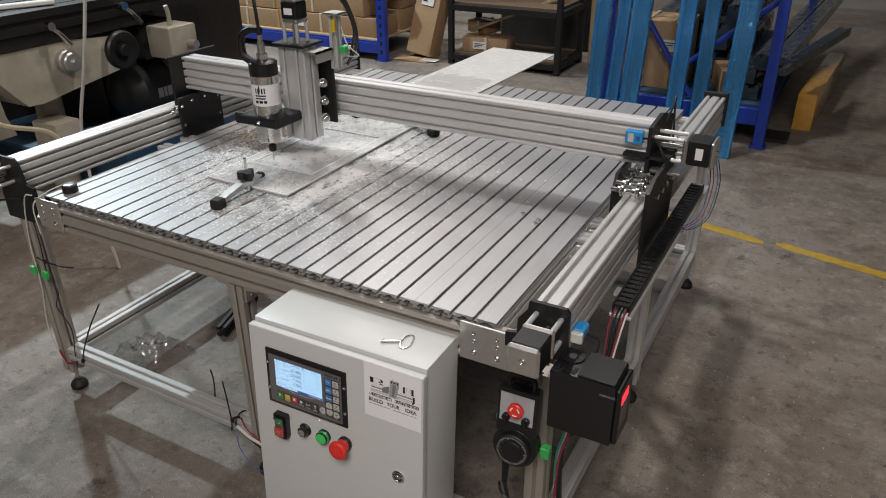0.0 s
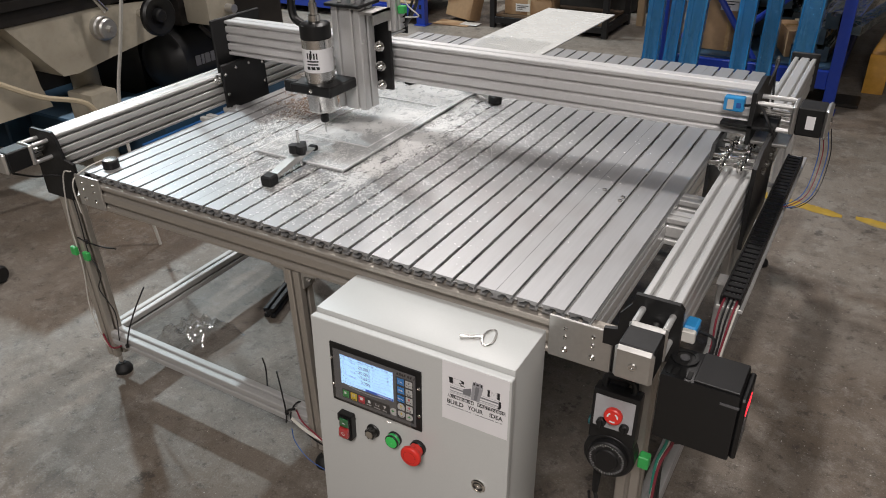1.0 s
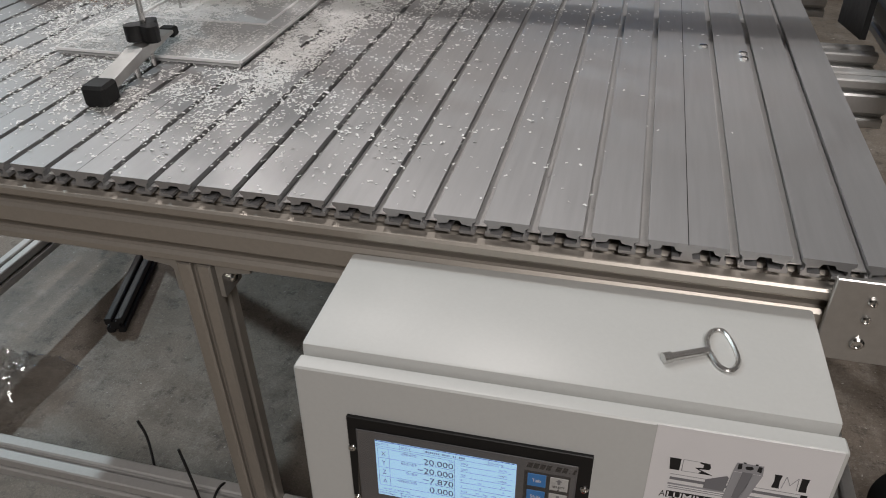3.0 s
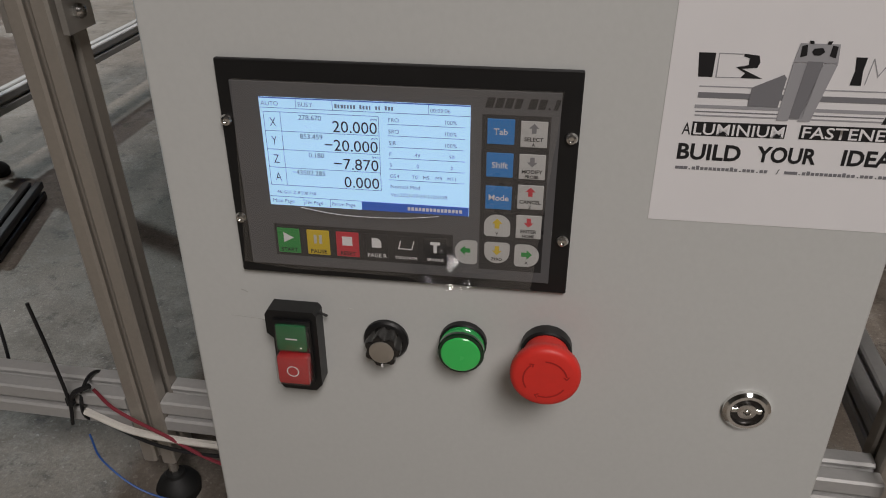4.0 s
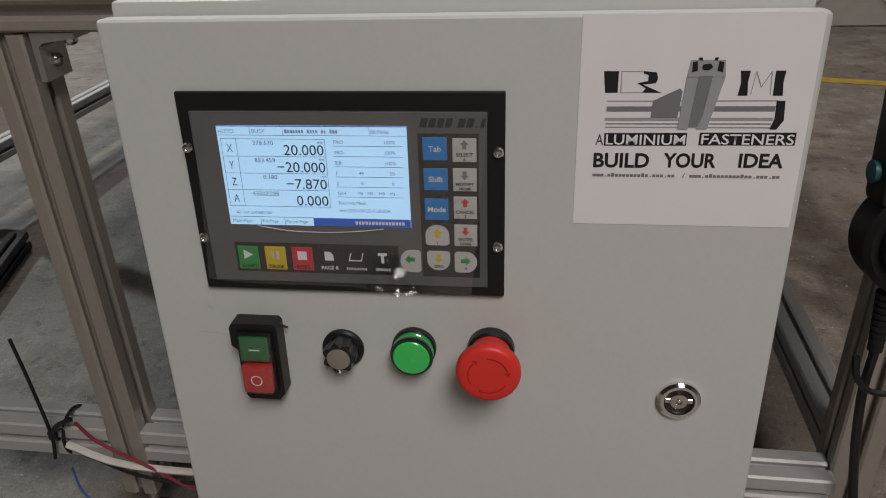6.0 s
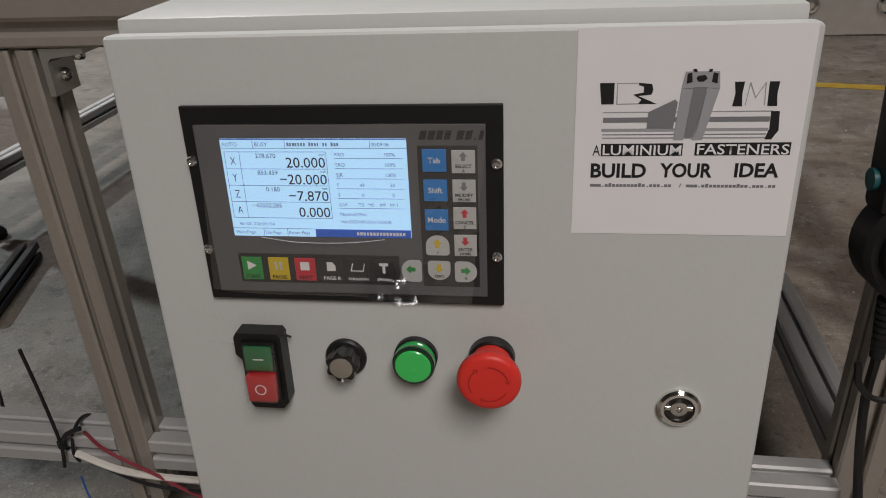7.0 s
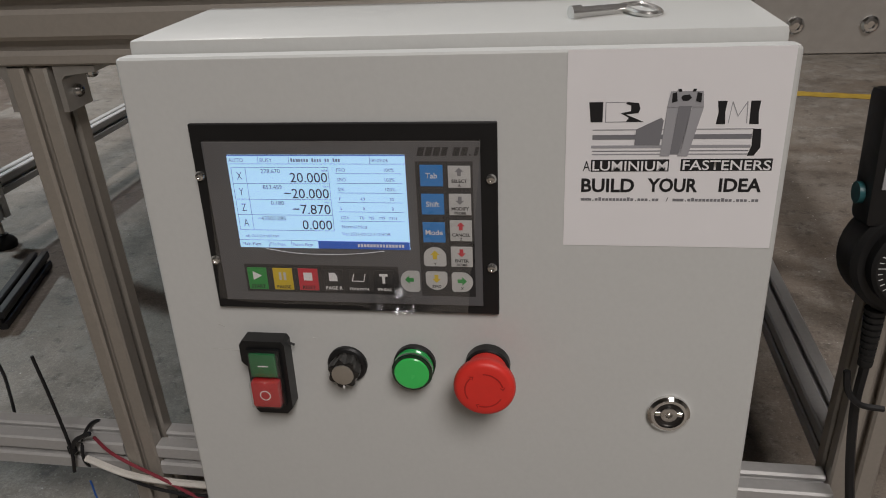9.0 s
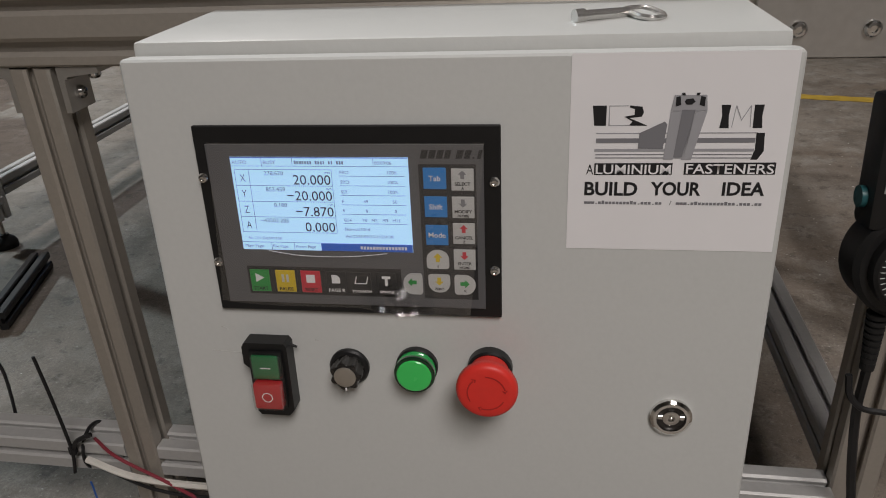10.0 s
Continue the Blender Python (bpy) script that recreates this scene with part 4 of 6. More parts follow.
for pts, pm in (([(0.3398, -0.0535), (0.3545, -0.0462), (0.3560, -0.0480), (0.3545, -0.0636), (0.3392, -0.0634)], M_GREYPRINT),
                ([(0.3575, -0.0400), (0.3640, -0.0400), (0.3610, -0.0706), (0.3552, -0.0706)], M_MIDPRINT),
                ([(0.3642, -0.0390), (0.3720, -0.0390), (0.3680, -0.0690), (0.3612, -0.0690)], M_GREYPRINT),
                ([(0.3722, -0.0400), (0.3790, -0.0400), (0.3720, -0.0706), (0.3660, -0.0706)], M_MIDPRINT),
                ([(0.3590, -0.0300), (0.3780, -0.0300), (0.3790, -0.0396), (0.3575, -0.0396)], M_MIDPRINT),
                ([(0.3600, -0.0312), (0.3625, -0.0306), (0.3632, -0.0360), (0.3600, -0.0370)], M_INK),
                ([(0.3745, -0.0306), (0.3772, -0.0312), (0.3772, -0.0370), (0.3740, -0.0360)], M_INK),
                ([(0.3660, -0.0325), (0.3700, -0.0320), (0.3715, -0.0340), (0.3695, -0.0358), (0.3665, -0.0358), (0.3652, -0.0340)], M_INK),
                ([(0.3630, -0.0286), (0.3650, -0.0286), (0.3655, -0.0302), (0.3638, -0.0302)], M_INK),
                ([(0.3720, -0.0286), (0.3740, -0.0286), (0.3735, -0.0302), (0.3718, -0.0302)], M_INK)):
    part("badge_shape", poly(pts, PY - 0.0002 - (0.0002 if pm is M_INK else 0), 0.0001), pm, stk, smooth=0)
part("badge_shape", poly([(0.3130, -0.0810), (0.3613, -0.0806), (0.3613, -0.0728), (0.3130, -0.0732)], PY, 0.0001), M_INK, stk, smooth=0)
part("badge_shape", poly([(0.3685, -0.0804), (0.4232, -0.0800), (0.4232, -0.0722), (0.3685, -0.0726)], PY, 0.0001), M_INK, stk, smooth=0)


def line_of_words(body, x0, x1, z, height, material, y, bold=0.0):
    bm = text_mesh(body, height / 0.70, bold)
    w = max(v.co.x for v in bm.verts) - min(v.co.x for v in bm.verts)
    lo = min(v.co.x for v in bm.verts)
    for v in bm.verts:
        v.co.x = (v.co.x - lo) * (x1 - x0) / w
        v.co.z += 0.0001
    return part("lettering", put(bm, x0, z, y), material, stk, smooth=0)


line_of_words("A", 0.3080, 0.3125, -0.0806, 0.0068, M_INK, PY)
line_of_words("LUMINIUM", 0.3140, 0.3605, -0.0801, 0.0062, M_PAPER, PY - 0.0003, 0.0001)
line_of_words("FASTENERS", 0.3697, 0.4224, -0.0795, 0.0062, M_PAPER, PY - 0.0003, 0.0001)
line_of_words("BUILD", 0.3074, 0.3408, -0.0945, 0.0088, M_INK, PY, 0.00035)
line_of_words("YOUR", 0.3490, 0.3800, -0.0941, 0.0086, M_INK, PY, 0.00035)
line_of_words("IDEA", 0.3930, 0.4186, -0.0938, 0.0085, M_INK, PY, 0.00035)
for x0, x1, gaps in ((0.3074, 0.3570, (3, 15, 19)), (0.3654, 0.4183, (3, 16, 20))):
    n = 22 if x0 < 0.35 else 23
    step = (x1 - x0) / n
    for k in range(n):
        x = x0 + step * k
        if k in gaps:
            part("address_bar", plate(x + step * 0.3, x + step * 0.6, -0.1007, -0.1002, PY, 0.0001), M_INK, stk, smooth=0)
        else:
            part("address_bar", plate(x, x + step * (0.95 if k < 3 else 0.78), -0.1007, -0.0990 + 0.0006 * (k in (5, 13)), PY, 0.0001), M_GREYPRINT, stk, smooth=0)
part("address_bar", poly([(0.3612, -0.1010), (0.3622, -0.0982), (0.3626, -0.0982), (0.3616, -0.1010)], PY, 0.0001), M_INK, stk, smooth=0)
# cabinet key on top of the box
M_NICKEL = mat("nickel_key", (0.66, 0.65, 0.63), 0.26, 0.85, 0.06, bump=0.02)
kt = thing("cabinet_key", BOX @ Vector((0.33, 0.07, 0.002)), "bright chrome cabinet key lying on the control box", "key")


def on_top(x, y, z):
    return BOX @ Vector((x, y, z))


part("shank", cyl(on_top(0.303, 0.0625, 0.0105), on_top(0.336, 0.079, 0.0105), 0.0036, 16), M_NICKEL, kt)
part("bit", cyl(on_top(0.299, 0.0605, 0.0105), on_top(0.3055, 0.0638, 0.0105), 0.0048, 16), M_NICKEL, kt)
part("bow", tube([on_top(*p) for p in ((0.336, 0.079, 0.0105), (0.3355, 0.095, 0.0105), (0.341, 0.107, 0.010), (0.350, 0.108, 0.010), (0.357, 0.090, 0.009), (0.359, 0.072, 0.008), (0.352, 0.060, 0.008), (0.343, 0.063, 0.009), (0.336, 0.079, 0.0105))], 0.0023, 8, 6), M_NICKEL, kt)

# ---- fittings on the machine ----
M_CHIP = mat("white_plastic_chips", (0.93, 0.93, 0.92), 0.6, vary=0.08, bump=0)
M_MDF = mat("brown_wood_dust", (0.24, 0.15, 0.09), 0.8, vary=0.2, bump=0)
M_ACRYL = mat("milky_acrylic", (0.78, 0.79, 0.79), 0.35, 0.0, 0.12, 26, 0.05, alpha=0.75)
M_ACRYLE = mat("frosted_acrylic_edge", (0.93, 0.93, 0.93), 0.4, 0.0, 0.06, 40, 0.05)
M_CABLE = mat("black_cable", (0.012, 0.012, 0.013), 0.45, bump=0)
M_CABLEW = mat("white_cable", (0.62, 0.60, 0.55), 0.45, bump=0)
M_CABLER = mat("red_cable", (0.22, 0.03, 0.045), 0.45, bump=0)
M_CABLEB = mat("blue_cable", (0.03, 0.10, 0.35), 0.45, bump=0)
M_CABLEG = mat("green_cable", (0.02, 0.22, 0.16), 0.45, bump=0)
M_LCD = mat("red_display", (1.0, 0.03, 0.05), 0.3, bump=0, emit=1.2)
M_PGREEN = mat("green_connector", (0.05, 0.42, 0.10), 0.4, bump=0)
M_PGREY = mat("grey_pendant_face", (0.40, 0.40, 0.41), 0.4, bump=0)

# angle brackets under the front beam
for bxx in (-1.204, -1.251):
    s = 1 if bxx > -1.22 else -1
    br = part("angle_bracket", prism([(bxx, 0.621), (bxx + s * 0.042, 0.621), (bxx + s * 0.042, 0.616), (bxx + s * 0.010, 0.612), (bxx + s * 0.006, 0.608), (bxx + s * 0.006, 0.578), (bxx, 0.578)], "y", FRONT + 0.004, FRONT + 0.042), M_MOTOREND, frame_ob, "cast aluminium corner bracket")
    part("bolt", bolt((bxx + s * 0.006, FRONT + 0.022, 0.594), (s, 0, 0), 0.0065, 0.006), M_STEEL, br)
    part("bolt", bolt((bxx + s * 0.026, FRONT + 0.022, 0.613), (0, 0, -1), 0.006, 0.006), M_STEEL, br)
# stop clips and proximity switches
prox = part("limit_switch", box(-0.3745, -0.352, 1.419, 1.455, 0.722, 0.743, 0.003), M_LBLUE, frame_ob, "light blue proximity switch")
part("switch_bracket", box(-0.3745, -0.351, 1.407, 1.4185, 0.718, 0.741, 0.002), M_CABLEW, prox)
part("cable", tube(((-0.35, 1.44, 0.725), (-0.325, 1.43, 0.725), (-0.325, 1.415, 0.70), (-0.345, 1.42, 0.66)), 0.0028), M_CABLE, prox)
pg = part("limit_switch", box(-0.478, -0.434, 2.052, 2.074, 0.905, 0.937, 0.002), M_LBLUE, gantry, "light blue proximity switch")
part("switch_face", box(-0.470, -0.456, 2.0505, 2.0525, 0.910, 0.932), M_CABLEW, pg)
part("switch_face", box(-0.450, -0.440, 2.0505, 2.0525, 0.914, 0.926, 0.001), M_CABLEB, pg)
part("cable", tube(((-0.434, 2.06, 0.92), (-0.40, 2.05, 0.925), (-0.375, 2.03, 0.90), (-0.36, 2.04, 0.86), (-0.375, 2.06, 0.83)), 0.003), M_CABLE, gantry)
part("cable", tube(((-0.41, 2.20, 0.93), (-0.40, 2.22, 0.975), (-0.405, 2.25, 0.985), (-0.41, 2.28, 0.95), (-0.40, 2.27, 0.85)), 0.003), M_CABLE, gantry)


def v_wheel(parent, c, axis, r=0.014):
    w = part("v_wheel", lathe(Vector(c) - Vector(axis) * 0.006, axis, ((0, r * 0.86), (0.003, r), (0.0045, r * 0.8), (0.0075, r * 0.8), (0.009, r), (0.012, r * 0.86)), 20), M_STEEL, parent, "steel guide wheel")
    part("axle_bolt", lathe(Vector(c) + Vector(axis) * 0.006, axis, ((0, 0.008), (0.007, 0.008), (0.007, 0.005), (0.012, 0.005)), 12), M_STEEL, w)
    return w


for z in (0.855, 0.908, 0.962):
    v_wheel(car, (-1.383, 2.0, z), (0, -1, 0))
for y in (1.94, 1.985, 2.03, 2.085):
    for x in (-0.440, -0.402):
        v_wheel(gantry, (x, y, 0.8225), (-1, 0, 0), 0.0155)
    part("axle", cyl((-0.469, y, 0.8225), (-0.371, y, 0.8225), 0.0055, 12), M_STEEL, gantry)
    part("axle_nut", cyl((-0.361, y, 0.8225), (-0.352, y, 0.8225), 0.008, 6), M_STEEL, gantry)
for y in (1.992, 2.19):
    for z in (0.735, 0.80):
        part("bolt", bolt((-2.0118, 2.0 + (y - 1.992) * 0.86 + 0.012, z), (1, 0, 0), 0.0055, 0.004), M_STEEL, gantry)
for y in (2.06, 2.12):
    part("bolt", bolt((-2.0118, y, 0.812), (1, 0, 0), 0.0055, 0.004), M_STEEL, gantry)
v_wheel(gantry, (-2.02, 1.985, 0.79), (0, -1, 0), 0.014)
part("bracket_plate", box(-0.407, -0.33, 2.05, 2.14, 0.838, 0.845, 0.001), M_MOTOREND, gantry)

# cable carrier along the outside of the right rail
CH = [(-0.330, 1.60 + 0.0205 * i, 0.705) for i in range(37)]
carrier = thing("cable_carrier", (-0.325, 1.9, 0.70), "black plastic cable carrier chain beside the rail", "cable carrier")
for (x, y, z) in CH:
    if y < 2.36:
        part("chain_link", box(x - 0.019, x + 0.019, y, y + 0.0125, z, z + 0.004, bm=box(x - 0.019, x - 0.014, y - 0.002, y + 0.0185, z - 0.018, z + 0.006, 0.0015, bm=box(x + 0.014, x + 0.019, y - 0.002, y + 0.0185, z - 0.018, z + 0.006, 0.0015))), M_PLASTIC, carrier)
part("tray", box(-0.354, -0.306, 1.60, 2.42, 0.676, 0.684, 0.001), M_ALU, carrier, "aluminium tray under the chain")
part("tray_arm", box(-0.374, -0.34, 1.70, 1.73, 0.668, 0.676), M_ALU, carrier)
part("tray_arm", box(-0.374, -0.34, 2.20, 2.23, 0.668, 0.676), M_ALU, carrier)
for dx, km in ((-0.012, M_CABLER), (-0.004, M_CABLE), (0.004, M_CABLE), (0.011, M_CABLER), (0.016, M_CABLEW)):
    part("cable", tube(((-0.330 + dx, 1.66, 0.697), (-0.330 + dx, 1.605, 0.697), (-0.333 + dx, 1.575, 0.67), (-0.335 + dx * 0.7, 1.55, 0.60), (-0.345 + dx, 1.50, 0.52)), 0.0021), km, carrier)
for dx, km in ((0.0, M_CABLER), (0.01, M_CABLEB), (-0.008, M_CABLEB), (0.016, M_CABLE)):
    part("cable", tube(((-0.27 + dx, 2.12, 0.875), (-0.26 + dx, 2.14, 0.80), (-0.27 + dx, 2.10, 0.72), (-0.31 + dx, 2.05, 0.70), (-0.325, 2.10 + dx, 0.70)), 0.0011), km, carrier)

# motor drive beside the right leg
DR = Vector((0.016, 0.0, 0.012))
drive = thing("motor_drive", (-0.33, 1.37, 0.56), "black plastic variable speed drive fixed beside the leg", "motor drive")
part("case", box(-0.397, -0.272, 1.322, 1.408, 0.562, 0.696, 0.004, seg=2), M_PLASTIC, drive)
part("front_cover", box(-0.2718, -0.262, 1.325, 1.405, 0.566, 0.690, 0.003), M_PLASTIC, drive)
part("display", box(-0.2622, -0.2608, 1.336, 1.376, 0.652, 0.672), M_LCD, drive, "glowing red digits window")
part("keypad", box(-0.2622, -0.2606, 1.336, 1.376, 0.60, 0.645, 0.001), M_FACE, drive)
part("top_cover", box(-0.345, -0.274, 1.325, 1.405, 0.6965, 0.7005, 0.001), M_PLASTIC, drive)
part("fan_guard", lathe((-0.372, 1.378, 0.6965), (0, 0, 1), ((0, 0.022), (0.003, 0.022), (0.003, 0.017), (0.001, 0.017)), 24), M_PLASTIC, drive)
part("fan_hub", lathe((-0.372, 1.378, 0.6968), (0, 0, 1), ((0, 0.008), (0.003, 0.008), (0.0035, 0.006)), 16), M_FACE, drive)
for k in range(4):
    part("vent_slot", box(-0.39 + 0.011 * k, -0.383 + 0.011 * k, 1.328, 1.348, 0.6962, 0.6972), M_RUBBER, drive)
part("cover_edge", box(-0.3, -0.271, 1.3205, 1.3225, 0.672, 0.676), M_FACE, drive)
part("cable_gland", cyl((-0.335, 1.37, 0.55), (-0.335, 1.37, 0.562), 0.012, 14), M_PLASTIC, drive)
for pts, r, km in ((((-0.335, 1.37, 0.552), (-0.335, 1.372, 0.535), (-0.352, 1.385, 0.515), (-0.38, 1.40, 0.48), (-0.39, 1.41, 0.40), (-0.385, 1.42, 0.25)), 0.005, M_CABLE),
                   (((-0.35, 1.40, 0.562), (-0.36, 1.405, 0.51), (-0.385, 1.405, 0.45), (-0.392, 1.41, 0.33), (-0.38, 1.43, 0.16)), 0.0035, M_CABLE),
                   (((-0.365, 1.39, 0.562), (-0.37, 1.39, 0.50), (-0.39, 1.40, 0.42), (-0.395, 1.405, 0.30), (-0.395, 1.42, 0.16)), 0.003, M_CABLER),
                   (((-0.38, 1.38, 0.562), (-0.38, 1.385, 0.50), (-0.395, 1.40, 0.43), (-0.398, 1.405, 0.34)), 0.003, M_CABLEG),
                   (((-0.372, 1.385, 0.562), (-0.376, 1.39, 0.50), (-0.39, 1.40, 0.44), (-0.397, 1.404, 0.33)), 0.0022, M_CABLEW)):
    part("cable", tube(pts, r), km, drive)

for child in drive.children:
    child.location += DR

# hand pendant hanging on the right leg
pend = thing("hand_pendant", (-0.462, 1.38, 0.42), "black hand pendant with jog wheel hung on the leg", "pendant")
TP = pose(-0.457, 1.361, 0.462, -6, 0, 2)


def pd(x0, x1, y0, y1, z0, z1, bevel=0.0, seg=2):
    return box(x0, x1, y0, y1, z0, z1, bevel, m=TP, seg=seg)


part("body", pd(-0.043, 0.043, -0.012, 0.022, 0.03, 0.138, 0.006), M_PLASTIC, pend)
part("wheel_housing", lathe(TP @ Vector((0, 0.022, 0)), TP.to_3x3() @ Vector((0, -1, 0)), ((0, 0.048), (0.03, 0.048), (0.035, 0.044)), 36), M_PLASTIC, pend)
dial = part("jog_wheel", lathe(TP @ Vector((0, -0.0135, 0)), TP.to_3x3() @ Vector((0, -1, 0)), ((0, 0.038), (0.008, 0.037), (0.010, 0.034), (0.010, 0.022), (0.013, 0.020)), 36), M_BLACK, pend, "black jog wheel with white marks")
for k in range(40):
    a = 2 * math.pi * k / 40
    bm = bmesh.new()
    rr = (0.029, 0.0325) if k % 4 else (0.0265, 0.0325)
    d = 0.00035
    vs = [TP @ Vector((r * math.cos(a) + s * d * math.sin(a), -0.0238, r * math.sin(a) - s * d * math.cos(a))) for r, s in ((rr[0], -1), (rr[1], -1), (rr[1], 1), (rr[0], 1))]
    bm.faces.new([bm.verts.new(v) for v in vs])
    part("mark", bm, M_PRINTWHITE, dial, smooth=0)
part("face_plate", pd(-0.036, 0.036, -0.0135, -0.0122, 0.062, 0.128, 0.0004), M_PGREY, pend, "grey printed face plate")
hs = part("stop_button", lathe(TP @ Vector((0.002, -0.0136, 0.10)), TP.to_3x3() @ Vector((0, -1, 0)), ((0, 0.009), (0.008, 0.009), (0.009, 0.0165), (0.016, 0.0165), (0.018, 0.014)), 28), M_MUSH, pend, "red stop button")
bm = bmesh.new()
for k in range(3):
    prev = None
    for s in range(6):
        a = 2 * math.pi * k / 3 + s * 0.22
        row = [bm.verts.new(TP @ Vector((0.002 + r * math.cos(a), -0.0318, 0.10 + r * math.sin(a)))) for r in (0.0075, 0.0105)]
        if prev:
            bm.faces.new((prev[0], prev[1], row[1], row[0]))
        prev = row
part("stop_arrows", bm, M_PRINTWHITE, hs, smooth=0)
for x in (-0.02, 0.022):
    kb = part("selector", lathe(TP @ Vector((x, -0.0136, 0.074)), TP.to_3x3() @ Vector((0, -1, 0)), ((0, 0.0085), (0.008, 0.0085), (0.009, 0.0075)), 18), M_PLASTIC, pend)
    part("selector_bar", pd(x - 0.003, x + 0.003, -0.0285, -0.022, 0.066, 0.082, 0.001), M_PLASTIC, kb)
part("hanger", tube([TP @ Vector(p) for p in ((-0.026, 0.006, 0.134), (-0.027, 0.006, 0.152), (-0.018, 0.006, 0.161), (0.018, 0.006, 0.161), (0.027, 0.006, 0.152), (0.026, 0.006, 0.134))], 0.0065, 8), M_PLASTIC, pend)
part("side_button", cyl(TP @ Vector((-0.0475, 0.005, 0.055)), TP @ Vector((-0.042, 0.005, 0.055)), 0.009, 16), mat("teal_button", (0.02, 0.10, 0.11), 0.4, bump=0), pend)
for k in range(9):
    part("strain_relief", lathe(TP @ Vector((-0.018, 0.0, -0.046 - 0.006 * k)), (0, 0, -1), ((0, 0.0085 - 0.0003 * k), (0.004, 0.0085 - 0.0003 * k), (0.0045, 0.006), (0.006, 0.006)), 14), M_RUBBER, pend)
part("cable", tube([TP @ Vector((-0.018, 0, -0.10)), (-0.468, 1.362, 0.30), (-0.45, 1.372, 0.20), (-0.43, 1.36, 0.10), (-0.40, 1.34, 0.02)], 0.0045), M_CABLE, pend)
part("mounting_bracket", box(-0.485, -0.445, 1.387, 1.408, 0.60, 0.70, 0.002), M_BLACK, pend, "black steel hook plate")
part("side_connector", box(-0.408, -0.388, 1.372, 1.392, 0.438, 0.466, 0.002), M_PGREEN, pend, "green screw terminal")
part("hose_loop", tube(((-0.487, 1.352, 0.354), (-0.483, 1.350, 0.334), (-0.472, 1.347, 0.322), (-0.452, 1.346, 0.319)), 0.003), M_CABLE, pend)

# ---- spindle details ----
part("sticker", lathe((-1.505, 1.885, 0.915), (0, 0, 1), ((0, 0.0408), (0.062, 0.0408)), 40), M_PAPER, sp, "white round-edged paper sticker")
bm = bmesh.new()
SPX, SPY = -1.505, 1.885


def on_spindle(u, z, r=0.0413):
    a = radians(-70 + u)
    return Vector((SPX + r * math.cos(a), SPY + r * math.sin(a), z))


for u0, u1, z0, z1 in ((-24, -18, 0.952, 0.968), (-14, -6, 0.95, 0.968), (2, 8, 0.952, 0.968), (13, 18, 0.952, 0.968), (-26, 20, 0.944, 0.948), (-26, 18, 0.936, 0.94), (-28, -14, 0.924, 0.932), (-10, 6, 0.924, 0.932), (10, 22, 0.924, 0.932), (-9, -3, 0.955, 0.975)):
    n = 4
    lo = [bm.verts.new(on_spindle(u0 + (u1 - u0) * k / n, z0)) for k in range(n + 1)]
    hi = [bm.verts.new(on_spindle(u0 + (u1 - u0) * k / n, z1)) for k in range(n + 1)]
    for k in range(n):
        bm.faces.new((lo[k], lo[k + 1], hi[k + 1], hi[k]))
part("printed_bars", bm, M_INK, sp, smooth=0)
part("air_fitting", lathe((-1.505, 1.885, 1.04), (0, 0, 1), ((0, 0.016), (0.02, 0.016), (0.02, 0.011), (0.05, 0.011), (0.05, 0.008), (0.072, 0.008)), 16), M_STEEL, sp, "steel cable connector")
part("handle", tube(((-1.545, 1.885, 1.03), (-1.575, 1.885, 1.05), (-1.578, 1.89, 1.10), (-1.55, 1.90, 1.12), (-1.515, 1.90, 1.12)), 0.011, 10), M_PLASTIC, sp)
part("clamp_ear", box(-1.60, -1.56, 1.84, 1.862, 0.853, 0.885, 0.003), M_BLACK, car)
part("clamp_bolt", bolt((-1.50, 1.834, 0.869), (0, -1, 0), 0.006, 0.005), M_STEEL, car)
part("top_bracket", box(-1.41, -1.36, 1.95, 2.03, 1.055, 1.062, 0.001, bm=box(-1.366, -1.36, 1.95, 2.03, 1.03, 1.062, 0.001)), M_MOTOREND, car)
part("chain_post", beam("z", 1.0, 1.16, -1.372, -1.345, 2.03, 2.06), M_ALU, car)
part("chain_arm", box(-1.38, -1.33, 2.02, 2.07, 1.155, 1.162, 0.001), M_MOTOREND, car)
for pts, r, km in ((((-1.505, 1.885, 1.11), (-1.515, 1.89, 1.20), (-1.55, 1.92, 1.27), (-1.50, 1.97, 1.32), (-1.38, 2.03, 1.28), (-1.32, 2.06, 1.18), (-1.30, 2.07, 1.08), (-1.36, 2.10, 1.0)), 0.005, M_CABLE),
                   (((-1.455, 1.99, 1.205), (-1.42, 2.01, 1.24), (-1.35, 2.05, 1.21), (-1.31, 2.07, 1.12), (-1.34, 2.09, 1.03)), 0.004, M_CABLE),
                   (((-1.34, 2.05, 1.12), (-1.32, 2.05, 1.07), (-1.29, 2.06, 1.04), (-1.34, 2.07, 1.03)), 0.002, M_CABLEW)):
    part("cable", tube(pts, r), km, car)
part("connector", box(-1.345, -1.325, 2.04, 2.06, 1.045, 1.065, 0.002), M_PGREEN, car)
part("sensor", cyl((-1.345, 2.02, 1.11), (-1.345, 2.02, 1.145), 0.007, 12), M_KEYYELLOW, car)

